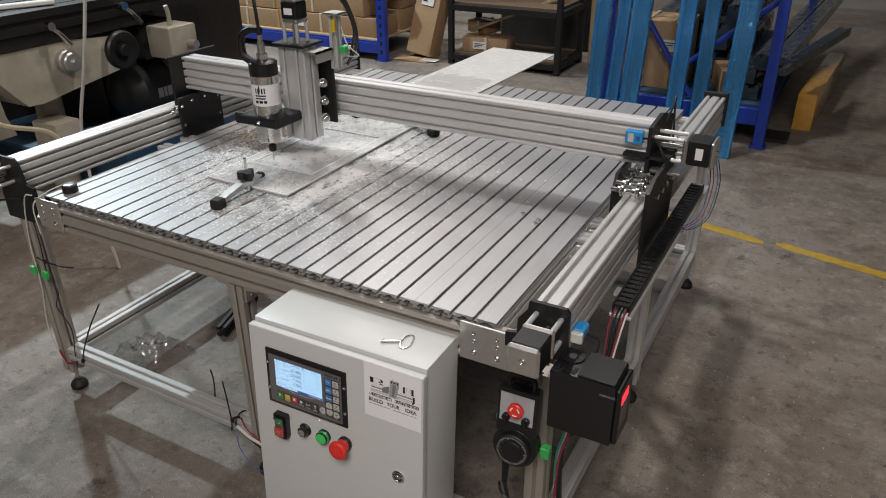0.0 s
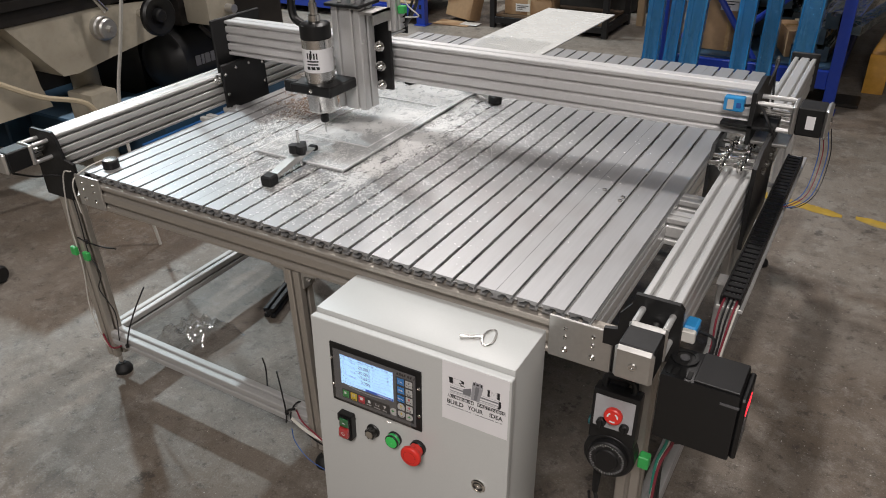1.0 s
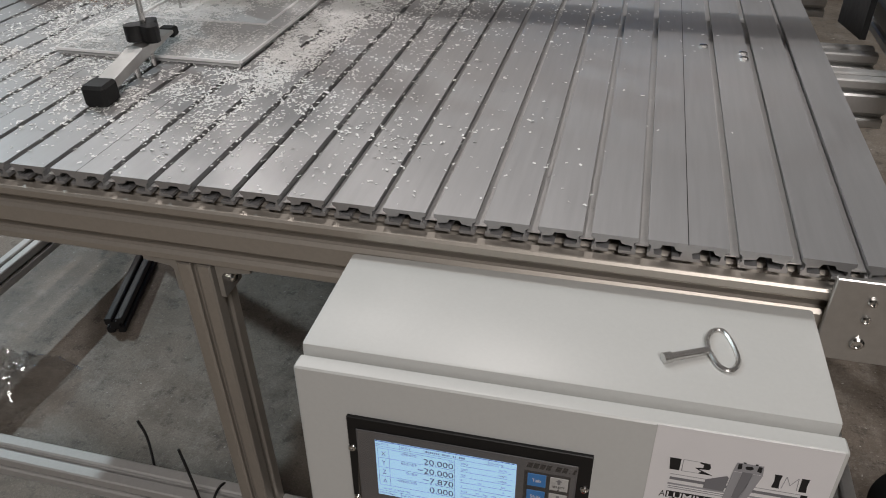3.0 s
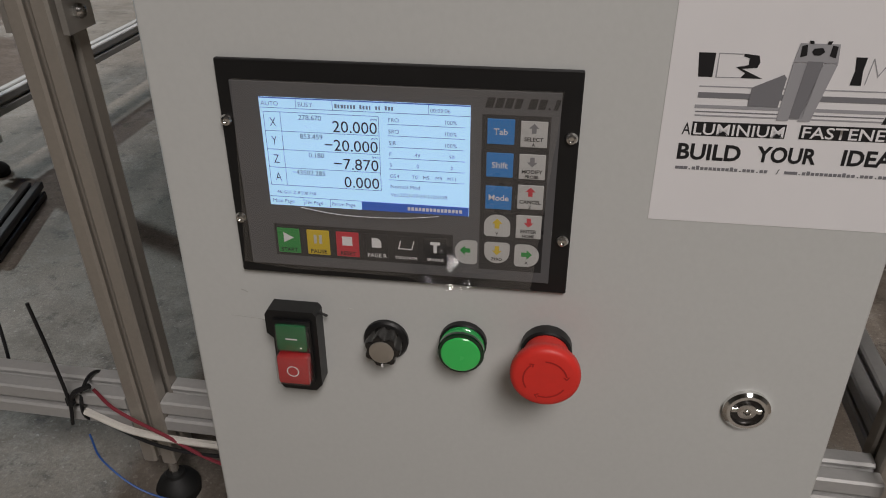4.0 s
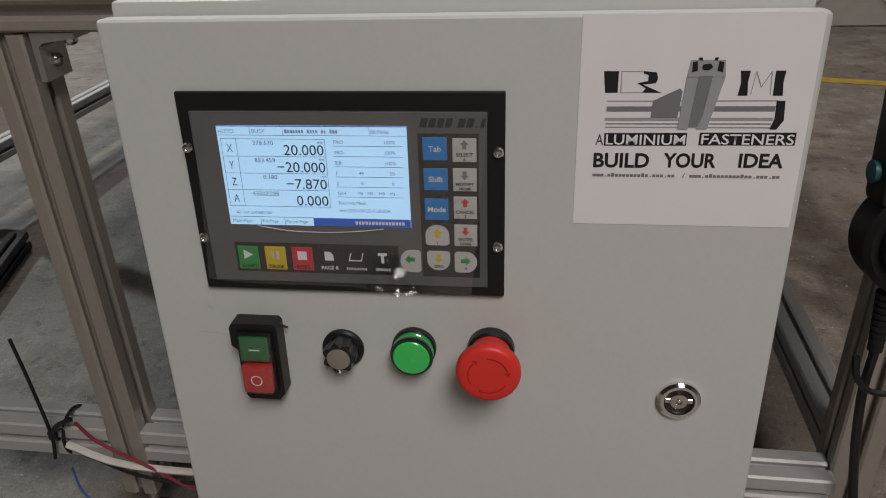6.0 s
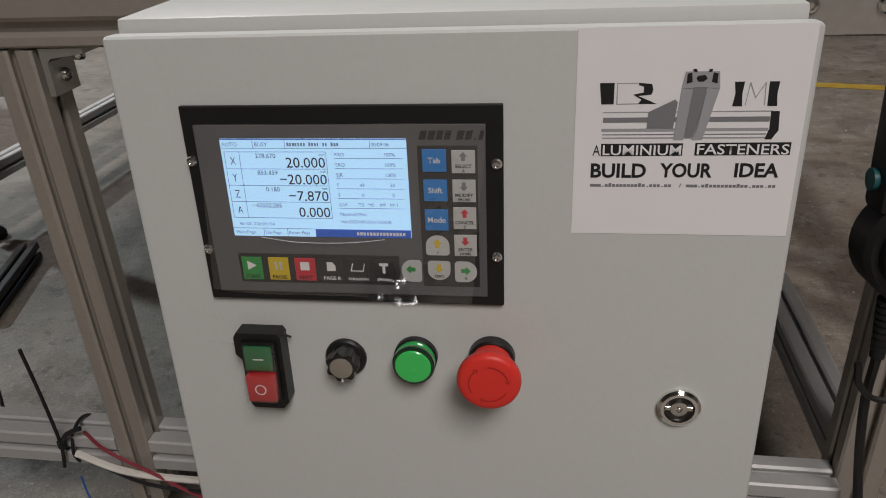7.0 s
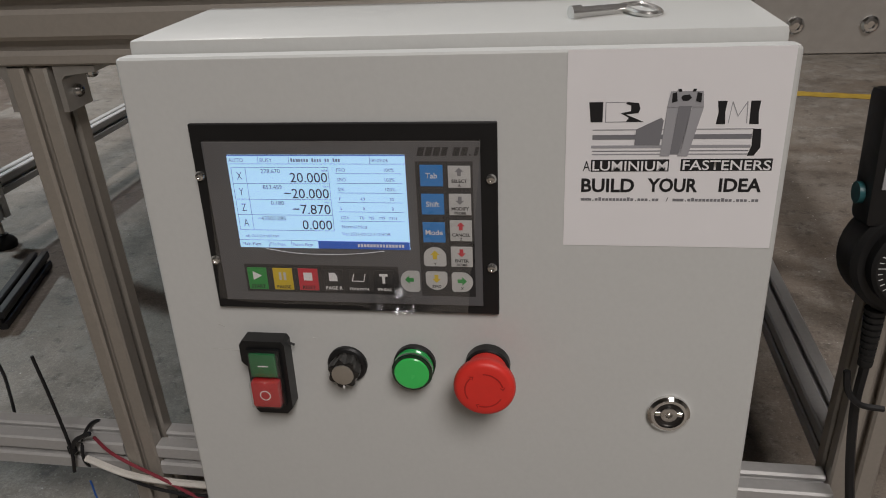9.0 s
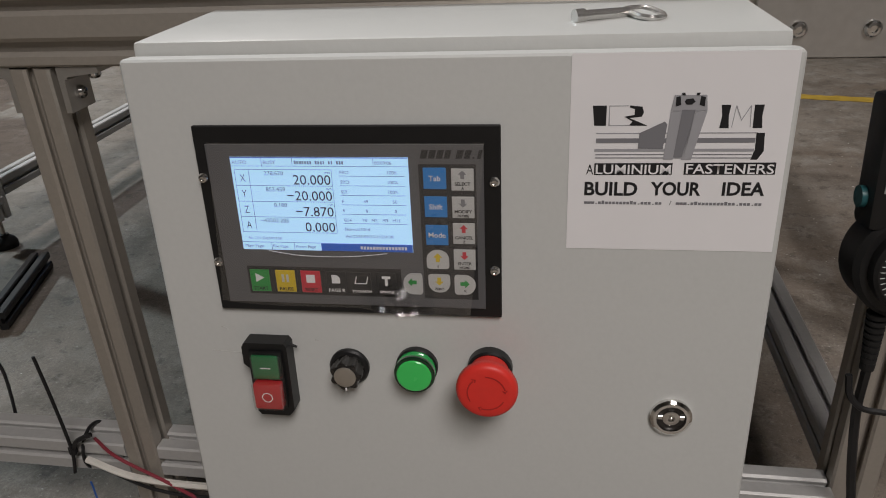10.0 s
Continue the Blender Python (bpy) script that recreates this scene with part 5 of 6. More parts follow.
# ---- on the bed ----
work = thing("acrylic_workpiece", (-1.48, 2.1, BED_Z), "milky acrylic panel being engraved, covered in chips", "workpiece")
B0 = BED_Z + 0.0006
part("panel", box(-1.612, -1.316, 1.714, 2.436, B0, B0 + 0.006, 0.0008), M_ACRYL, work)
WX0, WX1, WY0, WY1 = -1.580, -1.345, 1.862, 2.244
for x0, x1, y0, y1 in ((-1.612, WX0, 1.714, 2.436), (WX1, -1.316, 1.714, 2.436), (WX0 + 0.0005, WX1 - 0.0005, 1.714, WY0), (WX0 + 0.0005, WX1 - 0.0005, WY1, 2.436)):
    part("raised_border", box(x0, x1, y0, y1, B0 + 0.0062, B0 + 0.0095, 0.0008), M_ACRYL, work)
for x0, x1, y0, y1 in ((WX0, WX0 + 0.0055, WY0, WY1), (WX1 - 0.0055, WX1, WY0, WY1), (WX0 + 0.006, WX1 - 0.006, WY0, WY0 + 0.006), (WX0 + 0.006, WX1 - 0.006, WY1 - 0.006, WY1), (-1.3158, -1.313, 1.714, 2.436), (-1.612, -1.316, 1.711, 1.7138), (-1.6148, -1.6125, 1.714, 2.436)):
    part("cut_edge", box(x0, x1, y0, y1, B0 + 0.0061, B0 + 0.0099), M_ACRYLE, work, "frosted white cut edge")


def step_clamp(m):
    c = thing("hold_down_clamp", (0, 0, 0), "aluminium hold-down clamp with a black three-lobed knob", "clamp", "clamps on the bed")
    part("arm", prism([(-0.085, 0.012), (0.085, 0.030), (0.085, 0.034), (0.0, 0.037), (-0.085, 0.024)], "y", -0.012, 0.012), M_MOTOREND, c)
    part("heel", box(-0.112, -0.078, -0.0165, 0.0165, 0.0, 0.028, 0.004), M_RUBBER, c, "black rubber heel")
    part("tip", box(0.084, 0.102, -0.012, 0.012, 0.022, 0.036, 0.003), M_RUBBER, c)
    part("stud", cyl((0.035, 0, 0.0), (0.035, 0, 0.098), 0.0042, 10), M_STEEL, c)
    pts = []
    for k in range(36):
        a = 2 * math.pi * k / 36
        r = 0.020 + 0.007 * math.cos(3 * a)
        pts.append((0.035 + r * math.cos(a), r * math.sin(a)))
    part("knob", prism(pts, "z", 0.038, 0.060), M_PLASTIC, c)
    part("tail_bolt", cyl((-0.01, 0, 0.0), (-0.01, 0, 0.02), 0.005, 10), M_STEEL, c)
    c.matrix_basis = m
    return c


cl = step_clamp(pose(-1.441, 1.664, BED_Z + 0.0003, 0, 0, 94))
copy_thing(cl, pose(-1.301, 2.398, BED_Z + 0.0003, 0, 0, 158))
copy_thing(cl, pose(-1.64, 2.43, BED_Z + 0.0003, 0, 0, 160))
puck = thing("tool_setter", (-1.895, 1.455, BED_Z), "small round black tool setter puck on the bed", "tool setter")
part("body", lathe((-1.895, 1.458, BED_Z + 0.0003), (0, 0, 1), ((0, 0.021), (0.019, 0.021), (0.021, 0.019)), 28), M_PLASTIC, puck)
part("touch_plate", lathe((-1.895, 1.458, BED_Z + 0.0215), (0, 0, 1), ((0, 0.018), (0.003, 0.018), (0.0035, 0.016)), 28), M_STEEL, puck, "steel touch plate")
part("cable", tube(((-1.905, 1.476, 0.72), (-1.93, 1.50, 0.718), (-1.945, 1.48, 0.72), (-1.95, 1.42, 0.715), (-1.955, 1.375, 0.69), (-1.957, 1.375, 0.60)), 0.0018), M_CABLEW, puck)
for k in range(3):
    nut = lathe((-0.64 - 0.052 * (k == 0), (1.92, 1.90, 1.88)[k], BED_Z - 0.004), (0, 0, 1), ((0, 0.006), (0.007, 0.006), (0.0075, 0.004)), 6)
    solo("loose_nut", nut, M_STEEL, "small bright steel nut lying in a bed groove", "nut", "loose nuts")

rng = random.Random(7)


def flakes(name, spots, count, material, label, size=(0.0009, 0.0025), top=None):
    """Chips strewn in spots of (x, y, spread in x, spread in y, share)."""
    bm = bmesh.new()
    total = sum(s[4] for s in spots)
    for x, y, sx, sy, share in spots:
        for _ in range(int(count * share / total)):
            px, py = rng.gauss(x, sx), rng.gauss(y, sy)
            if not (-1.93 < px < -0.54 and 1.41 < py < 2.9):
                continue
            on_panel = -1.612 < px < -1.316 and 1.714 < py < 2.436
            inner = WX0 + 0.006 < px < WX1 - 0.006 and WY0 + 0.006 < py < WY1 - 0.006
            if noise.noise((px * 42, py * 30, 3.3)) + 0.6 * noise.noise((px * 120, py * 90, 7.7)) < rng.uniform(-0.55, 0.30):
                continue
            z = BED_Z + (0.0068 if inner else 0.0103 if on_panel else 0.0002) + rng.random() * 0.0012
            s = rng.uniform(*size)
            a, b = rng.uniform(0, 6.28), rng.uniform(-0.2, 0.2)
            m = pose(px, py, z, 57 * b, 20 * b, 57 * a)
            q = [bm.verts.new(m @ Vector(p)) for p in ((-s, -s * 0.5, 0), (s, -s * 0.35, 0), (s * 0.8, s * 0.5, 0.0004), (-s * 0.7, s * 0.4, 0.0006))]
            bm.faces.new(q)
    return solo(name, bm, material, label, "chips", kind="stuff", smooth=0)


flakes("plastic_chips", ((-1.40, 1.66, 0.13, 0.06, 3.0), (-1.27, 1.86, 0.022, 0.14, 6.0), (-1.25, 2.10, 0.03, 0.18, 6.5), (-1.16, 2.02, 0.09, 0.16, 3.2), (-1.62, 1.75, 0.08, 0.07, 1.6), (-1.68, 1.90, 0.05, 0.11, 1.9), (-1.74, 2.08, 0.05, 0.10, 1.5), (-1.50, 1.96, 0.035, 0.045, 9.0), (-1.46, 2.03, 0.045, 0.035, 8.5), (-1.44, 2.10, 0.05, 0.03, 4.0), (-1.45, 2.16, 0.06, 0.02, 2.2), (-1.48, 1.80, 0.08, 0.035, 2.2), (-1.46, 2.33, 0.085, 0.045, 14.0), (-1.55, 2.36, 0.06, 0.04, 5.0), (-1.30, 1.56, 0.18, 0.07, 1.2), (-1.0, 2.1, 0.16, 0.18, 0.8), (-1.3, 2.34, 0.05, 0.08, 1.8)), 150000, M_CHIP, "white plastic chips strewn over the bed", (0.0010, 0.0029))
flakes("wood_chips", ((-1.72, 2.12, 0.05, 0.07, 2.0), (-1.80, 2.22, 0.05, 0.07, 1.0)), 11000, M_MDF, "brown wood chips beside the workpiece", (0.0012, 0.0034))
sheet = box(-0.165, 0.165, -0.41, 0.41, 0, 0.005, 0.001, m=pose(-1.46, 3.265, BED_Z + 0.0015, 0, 0, -2.2))
sh = thing("plastic_sheet", (-1.46, 3.265, BED_Z), "milky white plastic sheet lying over the bed's end", "plastic sheet")
part("sheet", sheet, M_SHEET, sh)
bm = bmesh.new()
g = {}
for i in range(25):
    for j in range(17):
        x, y = -1.60 + 0.27 * i / 24, 2.87 + 0.22 * j / 16
        g[i, j] = bm.verts.new((x, y, BED_Z + 0.0085 + 0.012 * abs(noise.noise((x * 13, y * 13, 0.7))) + 0.006 * abs(noise.noise((x * 40, y * 40, 2.7)))))
for i in range(24):
    for j in range(16):
        bm.faces.new((g[i, j], g[i + 1, j], g[i + 1, j + 1], g[i, j + 1]))
part("film_wrap", bm, M_CLEAR, sh, "crumpled clear film", smooth=180)

# ---- under and beside the machine ----
bag = thing("plastic_bag", (-1.97, 1.62, 0), "crumpled clear plastic bag on the floor", "plastic bag")
bm = bmesh.new()
g = {}
for i in range(29):
    for j in range(19):
        u, v = i / 28, j / 18
        x, y = -2.07 + 0.21 * u + 0.03 * v, 1.53 + 0.16 * v + 0.05 * u
        edge = min(u, 1 - u, v, 1 - v)
        fold = 1 - abs(noise.noise((x * 17 + y * 9, y * 21, 1.1))) * 2
        h = 0.004 + min(1, edge * 6) * (0.030 + 0.030 * fold + 0.022 * (1 - abs(noise.noise((x * 46, y * 46, 4.1))) * 2))
        g[i, j] = bm.verts.new((x, y, max(0.002, h)))
for i in range(28):
    for j in range(18):
        bm.faces.new((g[i, j], g[i + 1, j], g[i + 1, j + 1], g[i, j + 1]))
M_BAG = M_CLEAR.copy()
M_BAG.name = "bag_film"
M_BAG.node_tree.nodes["Mix Shader"].inputs[0].default_value = 0.27
part("film", bm, M_BAG, bag, smooth=180)

ext_m = pose(-1.87, 1.985, 0.0, 0, 0, 17)
ex = prism(slotted(-0.020, 0.020, 0.0, 0.040, 1, 1), "y", -0.135, 0.135)
for v in ex.verts:
    v.co = ext_m @ v.co
exo = thing("floor_offcut", (-1.87, 1.985, 0), "dark aluminium extrusion offcut lying on the floor", "extrusion offcut")
part("bar", ex, mat("black_extrusion", (0.02, 0.02, 0.021), 0.4, 0.3), exo)


def zip_tie(points, head, label="black cable tie with its tail sticking up"):
    t = thing("cable_tie", points[0], label, "cable tie", "cable ties on the frame")
    part("tail", tube(points, 0.0022, 6, 6), M_CABLE, t)
    part("head", box(head[0] - 0.004, head[0] + 0.004, head[1] - 0.004, head[1] + 0.004, head[2] - 0.006, head[2] + 0.006, 0.001), M_CABLE, t)
    return t


def tie_loop(t, x, r=0.029):
    part("loop", tube([(x, FRONT + 0.0225 + r * math.cos(a) * 0.9, 0.149 + r * math.sin(a)) for a in [2 * math.pi * k / 8 for k in range(9)]], 0.0022, 6, 4), M_CABLE, t)


t1 = zip_tie(((-1.322, 1.383, 0.128), (-1.313, 1.380, 0.168), (-1.314, 1.378, 0.24), (-1.319, 1.378, 0.303)), (-1.314, 1.383, 0.165))
tie_loop(t1, -1.305)
part("bow", tube(((-1.314, 1.383, 0.165), (-1.302, 1.38, 0.182), (-1.284, 1.384, 0.190)), 0.003, 6, 5), M_CABLE, t1)
t2 = zip_tie(((-1.437, 1.44, 0.135), (-1.432, 1.442, 0.19), (-1.434, 1.446, 0.225), (-1.444, 1.45, 0.25)), (-1.437, 1.436, 0.137))
t3 = zip_tie(((-1.952, 1.386, 0.14), (-1.915, 1.386, 0.215), (-1.861, 1.387, 0.305), (-1.79, 1.388, 0.405)), (-1.945, 1.385, 0.15))
t4 = zip_tie(((-2.03, 1.386, 0.50), (-1.99, 1.384, 0.497), (-1.92, 1.383, 0.50), (-1.86, 1.383, 0.51)), (-1.99, 1.384, 0.498), "black cable tie round the leg")
for pts, r, km, label in ((((-1.957, 1.38, 0.72), (-1.995, 1.378, 0.70), (-2.04, 1.383, 0.55), (-2.045, 1.383, 0.40), (-2.075, 1.383, 0.25), (-2.06, 1.384, 0.14), (-2.02, 1.384, 0.11)), 0.002, M_CABLEW, "thin white cable hanging down the leg"),
                          (((-1.985, 1.38, 0.66), (-1.99, 1.383, 0.56), (-1.995, 1.383, 0.46), (-1.965, 1.382, 0.40), (-1.995, 1.382, 0.34), (-1.955, 1.384, 0.27), (-1.975, 1.384, 0.16)), 0.0016, M_CABLE, "thin grey cable curling round the leg"),
                          (((-2.05, 1.383, 0.16), (-2.03, 1.382, 0.12), (-2.0, 1.383, 0.125), (-1.975, 1.384, 0.14)), 0.003, M_CABLER, "short red wire loop at the leg"),
                          (((-1.30, 1.384, 0.150), (-1.24, 1.376, 0.136), (-1.17, 1.374, 0.132), (-1.08, 1.374, 0.134), (-0.95, 1.378, 0.140)), 0.0045, M_CABLEW, "white cable along the lower beam"),
                          (((-1.29, 1.395, 0.174), (-1.25, 1.372, 0.170), (-1.20, 1.372, 0.140), (-1.13, 1.370, 0.105), (-1.0, 1.372, 0.08)), 0.0022, M_CABLER, "red wire beside the lower beam"),
                          (((-1.29, 1.382, 0.145), (-1.21, 1.372, 0.122), (-1.12, 1.372, 0.118), (-1.0, 1.374, 0.135)), 0.0022, M_CABLE, "black wire beside the lower beam"),
                          (((-1.30, 1.378, 0.12), (-1.29, 1.374, 0.08), (-1.24, 1.37, 0.04), (-1.15, 1.372, 0.03), (-1.05, 1.374, 0.06)), 0.0012, M_CABLEB, "thin blue wire hanging from the beam"),
                          (((-2.30, 2.05, 1.6), (-2.46, 2.05, 1.1), (-2.554, 2.05, 0.847), (-2.65, 2.05, 0.598), (-2.66, 2.05, 0.3), (-2.60, 2.04, 0.0)), 0.007, M_CABLEW, "white power cable hanging to the floor"),
                          (((-2.05, 1.28, 0.735), (-2.06, 1.34, 0.70), (-2.05, 1.38, 0.69), (-2.01, 1.40, 0.685)), 0.003, M_CABLE, "black cable from the side motor")):
    solo("cable", tube(pts, r), km, label, "cable")
for x, z in ((-2.052, 0.455), (-2.0, 0.45)):
    solo("wire_connector", box(x - 0.011, x + 0.011, 1.372, 1.3845, z - 0.012, z + 0.014, 0.002), M_PGREEN, "green plug-in wire connector hanging on the leg", "connector", "connectors on the leg")

# ---- racks, boxes and machines behind ----
M_TAPE = mat("brown_tape", (0.44, 0.28, 0.13), 0.25, 0.0, 0.1, 20, 0.1, coat=0.6)
M_LABELW = mat("white_label", (0.72, 0.71, 0.68), 0.6, bump=0)
M_STRAP = mat("pale_strap", (0.55, 0.47, 0.33), 0.4, bump=0)
M_DARKWRAP = mat("dark_film_wrap", (0.03, 0.045, 0.055), 0.18, 0.2, 0.4, 16, 0.9, coat=0.8, bump_dist=0.01)
M_DBLUE = mat("dull_blue_steel", (0.03, 0.075, 0.13), 0.5, 0.1, 0.2, 20, 0.1, 0.3, 5)
M_BBLUE = mat("bright_blue_steel", (0.03, 0.15, 0.42), 0.4, 0.0, 0.15, 20, 0.05, 0.2, 5)


def carton(m, sx, sy, sz, label, material=M_CARD, straps=2, tag=None, group="", long_axis="x"):
    """A taped carton standing on its base at m: flaps, tape and straps are parts."""
    c = thing("carton", (0, 0, 0), label, "carton", group)
    bm = box(-sx / 2, sx / 2, -sy / 2, sy / 2, 0, sz, 0.006, seg=2)
    for v in bm.verts:
        v.co += Vector((noise.noise(v.co * 4 + m.translation), noise.noise(v.co * 4 + Vector((3, 1, 2))), noise.noise(v.co * 3 + Vector((9, 1, 2))))) * 0.006
        v.co.z = max(v.co.z, 0)
    part("shell", bm, material, c)
    if long_axis == "x":
        part("tape", box(-sx / 2 - 0.004, sx / 2 + 0.004, -0.03, 0.03, sz + 0.002, sz + 0.004), M_TAPE, c)
        for k in range(straps):
            x = -sx / 2 + sx * (k + 0.5) / straps + 0.03 * math.sin(k * 3.1 + sx)
            part("strap", box(x - 0.012, x + 0.012, -sy / 2 - 0.006, sy / 2 + 0.006, 0.001, sz + 0.006, 0.001), M_TAPE if k % 2 else M_STRAP, c)
    elif straps:
        part("tape", box(-0.03, 0.03, -sy / 2 - 0.004, sy / 2 + 0.004, sz + 0.002, sz + 0.004), M_TAPE, c)
        for k in range(straps):
            y = -sy / 2 + sy * (k + 0.5) / straps
            part("strap", box(-sx / 2 - 0.006, sx / 2 + 0.006, y - 0.015, y + 0.015, 0.001, sz + 0.006, 0.001), M_TAPE, c)
    if tag:
        x, z, w, h = tag
        t = part("paper_label", box(x, x + w, -sy / 2 - 0.009, -sy / 2 - 0.0075, z, z + h), M_LABELW, c, "white printed label")
        for k in range(3):
            part("print_bar", box(x + w * 0.1, x + w * (0.9 - 0.2 * k), -sy / 2 - 0.0105, -sy / 2 - 0.0095, z + h * (0.7 - 0.22 * k), z + h * (0.78 - 0.22 * k)), M_INK, t, smooth=0)
    c.matrix_basis = m
    return c


def upright(parent, x, y, h, w=0.08, d=0.06, holes=True):
    u = part("upright", prism([(x, y), (x + w, y), (x + w, y + d), (x + w - 0.012, y + d), (x + w - 0.012, y + 0.006), (x + 0.012, y + 0.006), (x + 0.012, y + d), (x, y + d)], "z", 0.006, h), M_BLUE, parent)
    part("base_plate", box(x - 0.015, x + w + 0.015, y - 0.02, y + d + 0.03, 0, 0.006), M_BLUE, u)
    if holes:
        k = 0.06
        while k < h - 0.05:
            # No hole is cut: a black strip stands for the dark inside the slot.
            part("slot", box(x + w * 0.35, x + w * 0.65, y - 0.001, y + 0.0006, k, k + 0.035), M_RUBBER, u, smooth=0)
            k += 0.075
    return u


# left rack with long cartons
rack = thing("pallet_rack", (-4.7, 5.8, 0), "blue steel pallet rack loaded with long cartons", "rack", "blue pallet racks")
for x in (-6.15, -3.70):
    upright(rack, x, 5.76, 2.6)
    upright(rack, x, 6.70, 2.6, holes=False)
for y in (5.765, 6.70):
    part("beam", prism([(y, 0.06), (y + 0.045, 0.06), (y + 0.045, 0.16), (y + 0.02, 0.16), (y + 0.02, 0.145), (y, 0.145)], "x", -6.065, -3.705), M_BLUE, rack)
    part("beam", box(-6.065, -3.705, y, y + 0.045, 1.35, 1.45, 0.003), M_BLUE, rack)
part("shelf_board", box(-6.06, -3.71, 5.79, 6.72, 0.161, 0.173), M_TIMBER, rack)
for i, (x, y, z, sx, sz, yaw) in enumerate(((-4.62, 6.0, 0.1735, 1.75, 0.16, 0.5), (-4.70, 6.03, 0.34, 1.6, 0.17, -1.0), (-4.55, 6.05, 0.516, 1.7, 0.15, 0.6), (-5.75, 6.0, 0.1735, 0.42, 0.19, 2), (-5.72, 6.05, 0.37, 0.5, 0.2, -2), (-4.62, 6.40, 0.1735, 1.7, 0.18, 0), (-4.62, 6.42, 0.36, 1.7, 0.18, 0))):
    carton(pose(x, y, z, 0, 0, yaw), sx, 0.30, sz, "long brown cardboard carton taped and strapped, on the rack", straps=4 if sx > 1 else 2, tag=(-0.1, 0.04, 0.16, 0.09) if i in (0, 3, 4) else None, group="cartons on the blue rack")
# torn carton leaning at the rack's end
lean = pose(-3.43, 6.08, 0.02, -14, 6, -8)
carton(lean, 0.26, 0.16, 0.72, "crumpled brown carton leaning beside the rack", straps=0, tag=(-0.06, 0.42, 0.13, 0.12))
flap = thing("carton_scrap", (-3.35, 5.93, 0), "torn flap of brown cardboard on the floor", "cardboard")
part("sheet", box(-3.55, -3.22, 5.86, 6.02, 0.002, 0.008, m=pose(-0.05, 0, 0.0, 0, 0, 0)), M_CARD, flap)
part("torn_edge", box(-3.36, -3.20, 5.90, 6.0, 0.0085, 0.012), M_LABELW, flap)

# dark steel shelf
shelf = thing("steel_shelf", (-2.6, 6.2, 0), "dark steel shelf unit with cartons and offcuts", "shelf")
for x in (-3.10, -2.13):
    for y in (5.95, 6.48):
        part("leg", box(x, x + 0.045, y, y + 0.045, 0, 1.7, 0.003), M_DARKSHELF, shelf)
for z in (0.09, 0.50):
    for y in (5.951, 6.481):
        part("rail", box(-3.054, -2.131, y, y + 0.043, z - 0.05, z, 0.002), M_DARKSHELF, shelf)
    for x in (-3.099, -2.129):
        part("rail", box(x, x + 0.043, 5.996, 6.479, z - 0.05, z, 0.002), M_DARKSHELF, shelf)
    part("board", box(-3.05, -2.135, 5.975, 6.50, z + 0.001, z + 0.018), M_DULLBOARD, shelf, "grimy brown shelf board")
carton(pose(-2.80, 6.14, 0.109, 0, 0, 6), 0.40, 0.24, 0.12, "open brown carton on the dark shelf", straps=1, tag=(-0.1, 0.03, 0.12, 0.06))
carton(pose(-2.92, 6.30, 0.229, 0, 0, -14), 0.22, 0.20, 0.10, "small dark brown carton on the dark shelf", straps=1)
off = thing("board_offcut", (-2.5, 6.2, 0.109), "pale board offcut lying on the dark shelf", "board")
part("board", box(-2.60, -2.16, 6.02, 6.16, 0.109, 0.134, 0.003), M_SHEET, off)
off2 = thing("timber_strip", (-2.4, 6.25, 0.519), "pale timber strip lying on the dark shelf", "timber strip")
part("strip", box(-0.42, 0.42, -0.03, 0.03, 0, 0.02, m=pose(-2.58, 6.2, 0.109 + 0.3, 0, -22, 10)), M_TIMBER, off2)
post = thing("timber_post", (-1.98, 6.5, 0), "pale timber post standing beside the shelf", "timber post")
part("post", box(-2.02, -1.965, 6.47, 6.53, 0, 1.8, 0.004), M_TIMBER, post)
solo("dark_machine", box(-3.05, -2.15, 6.9, 7.3, 0, 0.9, 0.05, seg=2), M_DARKIRON, "dark machine casing behind the shelf", "machine casing")

# right rack with wrapped extrusions
rack2 = thing("pallet_rack", (-1.0, 5.2, 0), "blue steel rack with braced end frame and wrapped bars", "rack", "blue pallet racks")
for x in (-0.44, -1.42):
    upright(rack2, x, 4.90, 2.6, w=0.06, holes=False)
    upright(rack2, x, 7.4, 2.6, w=0.065, holes=False)
for y in (4.915, 7.40):
    part("beam", box(-1.357, -0.442, y, y + 0.04, 0.13, 0.23, 0.003), M_BLUE, rack2)
    part("beam", box(-1.357, -0.442, y, y + 0.04, 0.86, 0.95, 0.003), M_BLUE, rack2)
for x in (-0.43, -1.41):
    part("side_beam", box(x, x + 0.04, 4.965, 7.395, 0.15, 0.22, 0.003), M_BLUE, rack2)
for p0, p1 in (((-1.35, 4.985, 0.93), (-0.85, 4.985, 0.23)), ((-0.95, 4.995, 0.40), (-0.42, 4.995, 0.86))):
    part("brace", tube((p0, p1), 0.018, 8, 1), M_BLUE, rack2)
part("deck", box(-1.355, -0.44, 4.96, 7.39, 0.231, 0.243), M_DBLUE, rack2, "dull blue steel deck")
carton(pose(-1.12, 5.24, 0.2435, 0, 0, 1), 0.36, 0.34, 0.42, "brown cardboard carton with a white label on the rack", straps=2, tag=(0.02, 0.24, 0.11, 0.07))
carton(pose(-0.66, 5.25, 0.2435, 0, 0, 20), 0.2, 0.3, 0.15, "small brown carton wrapped in film on the rack", straps=1)


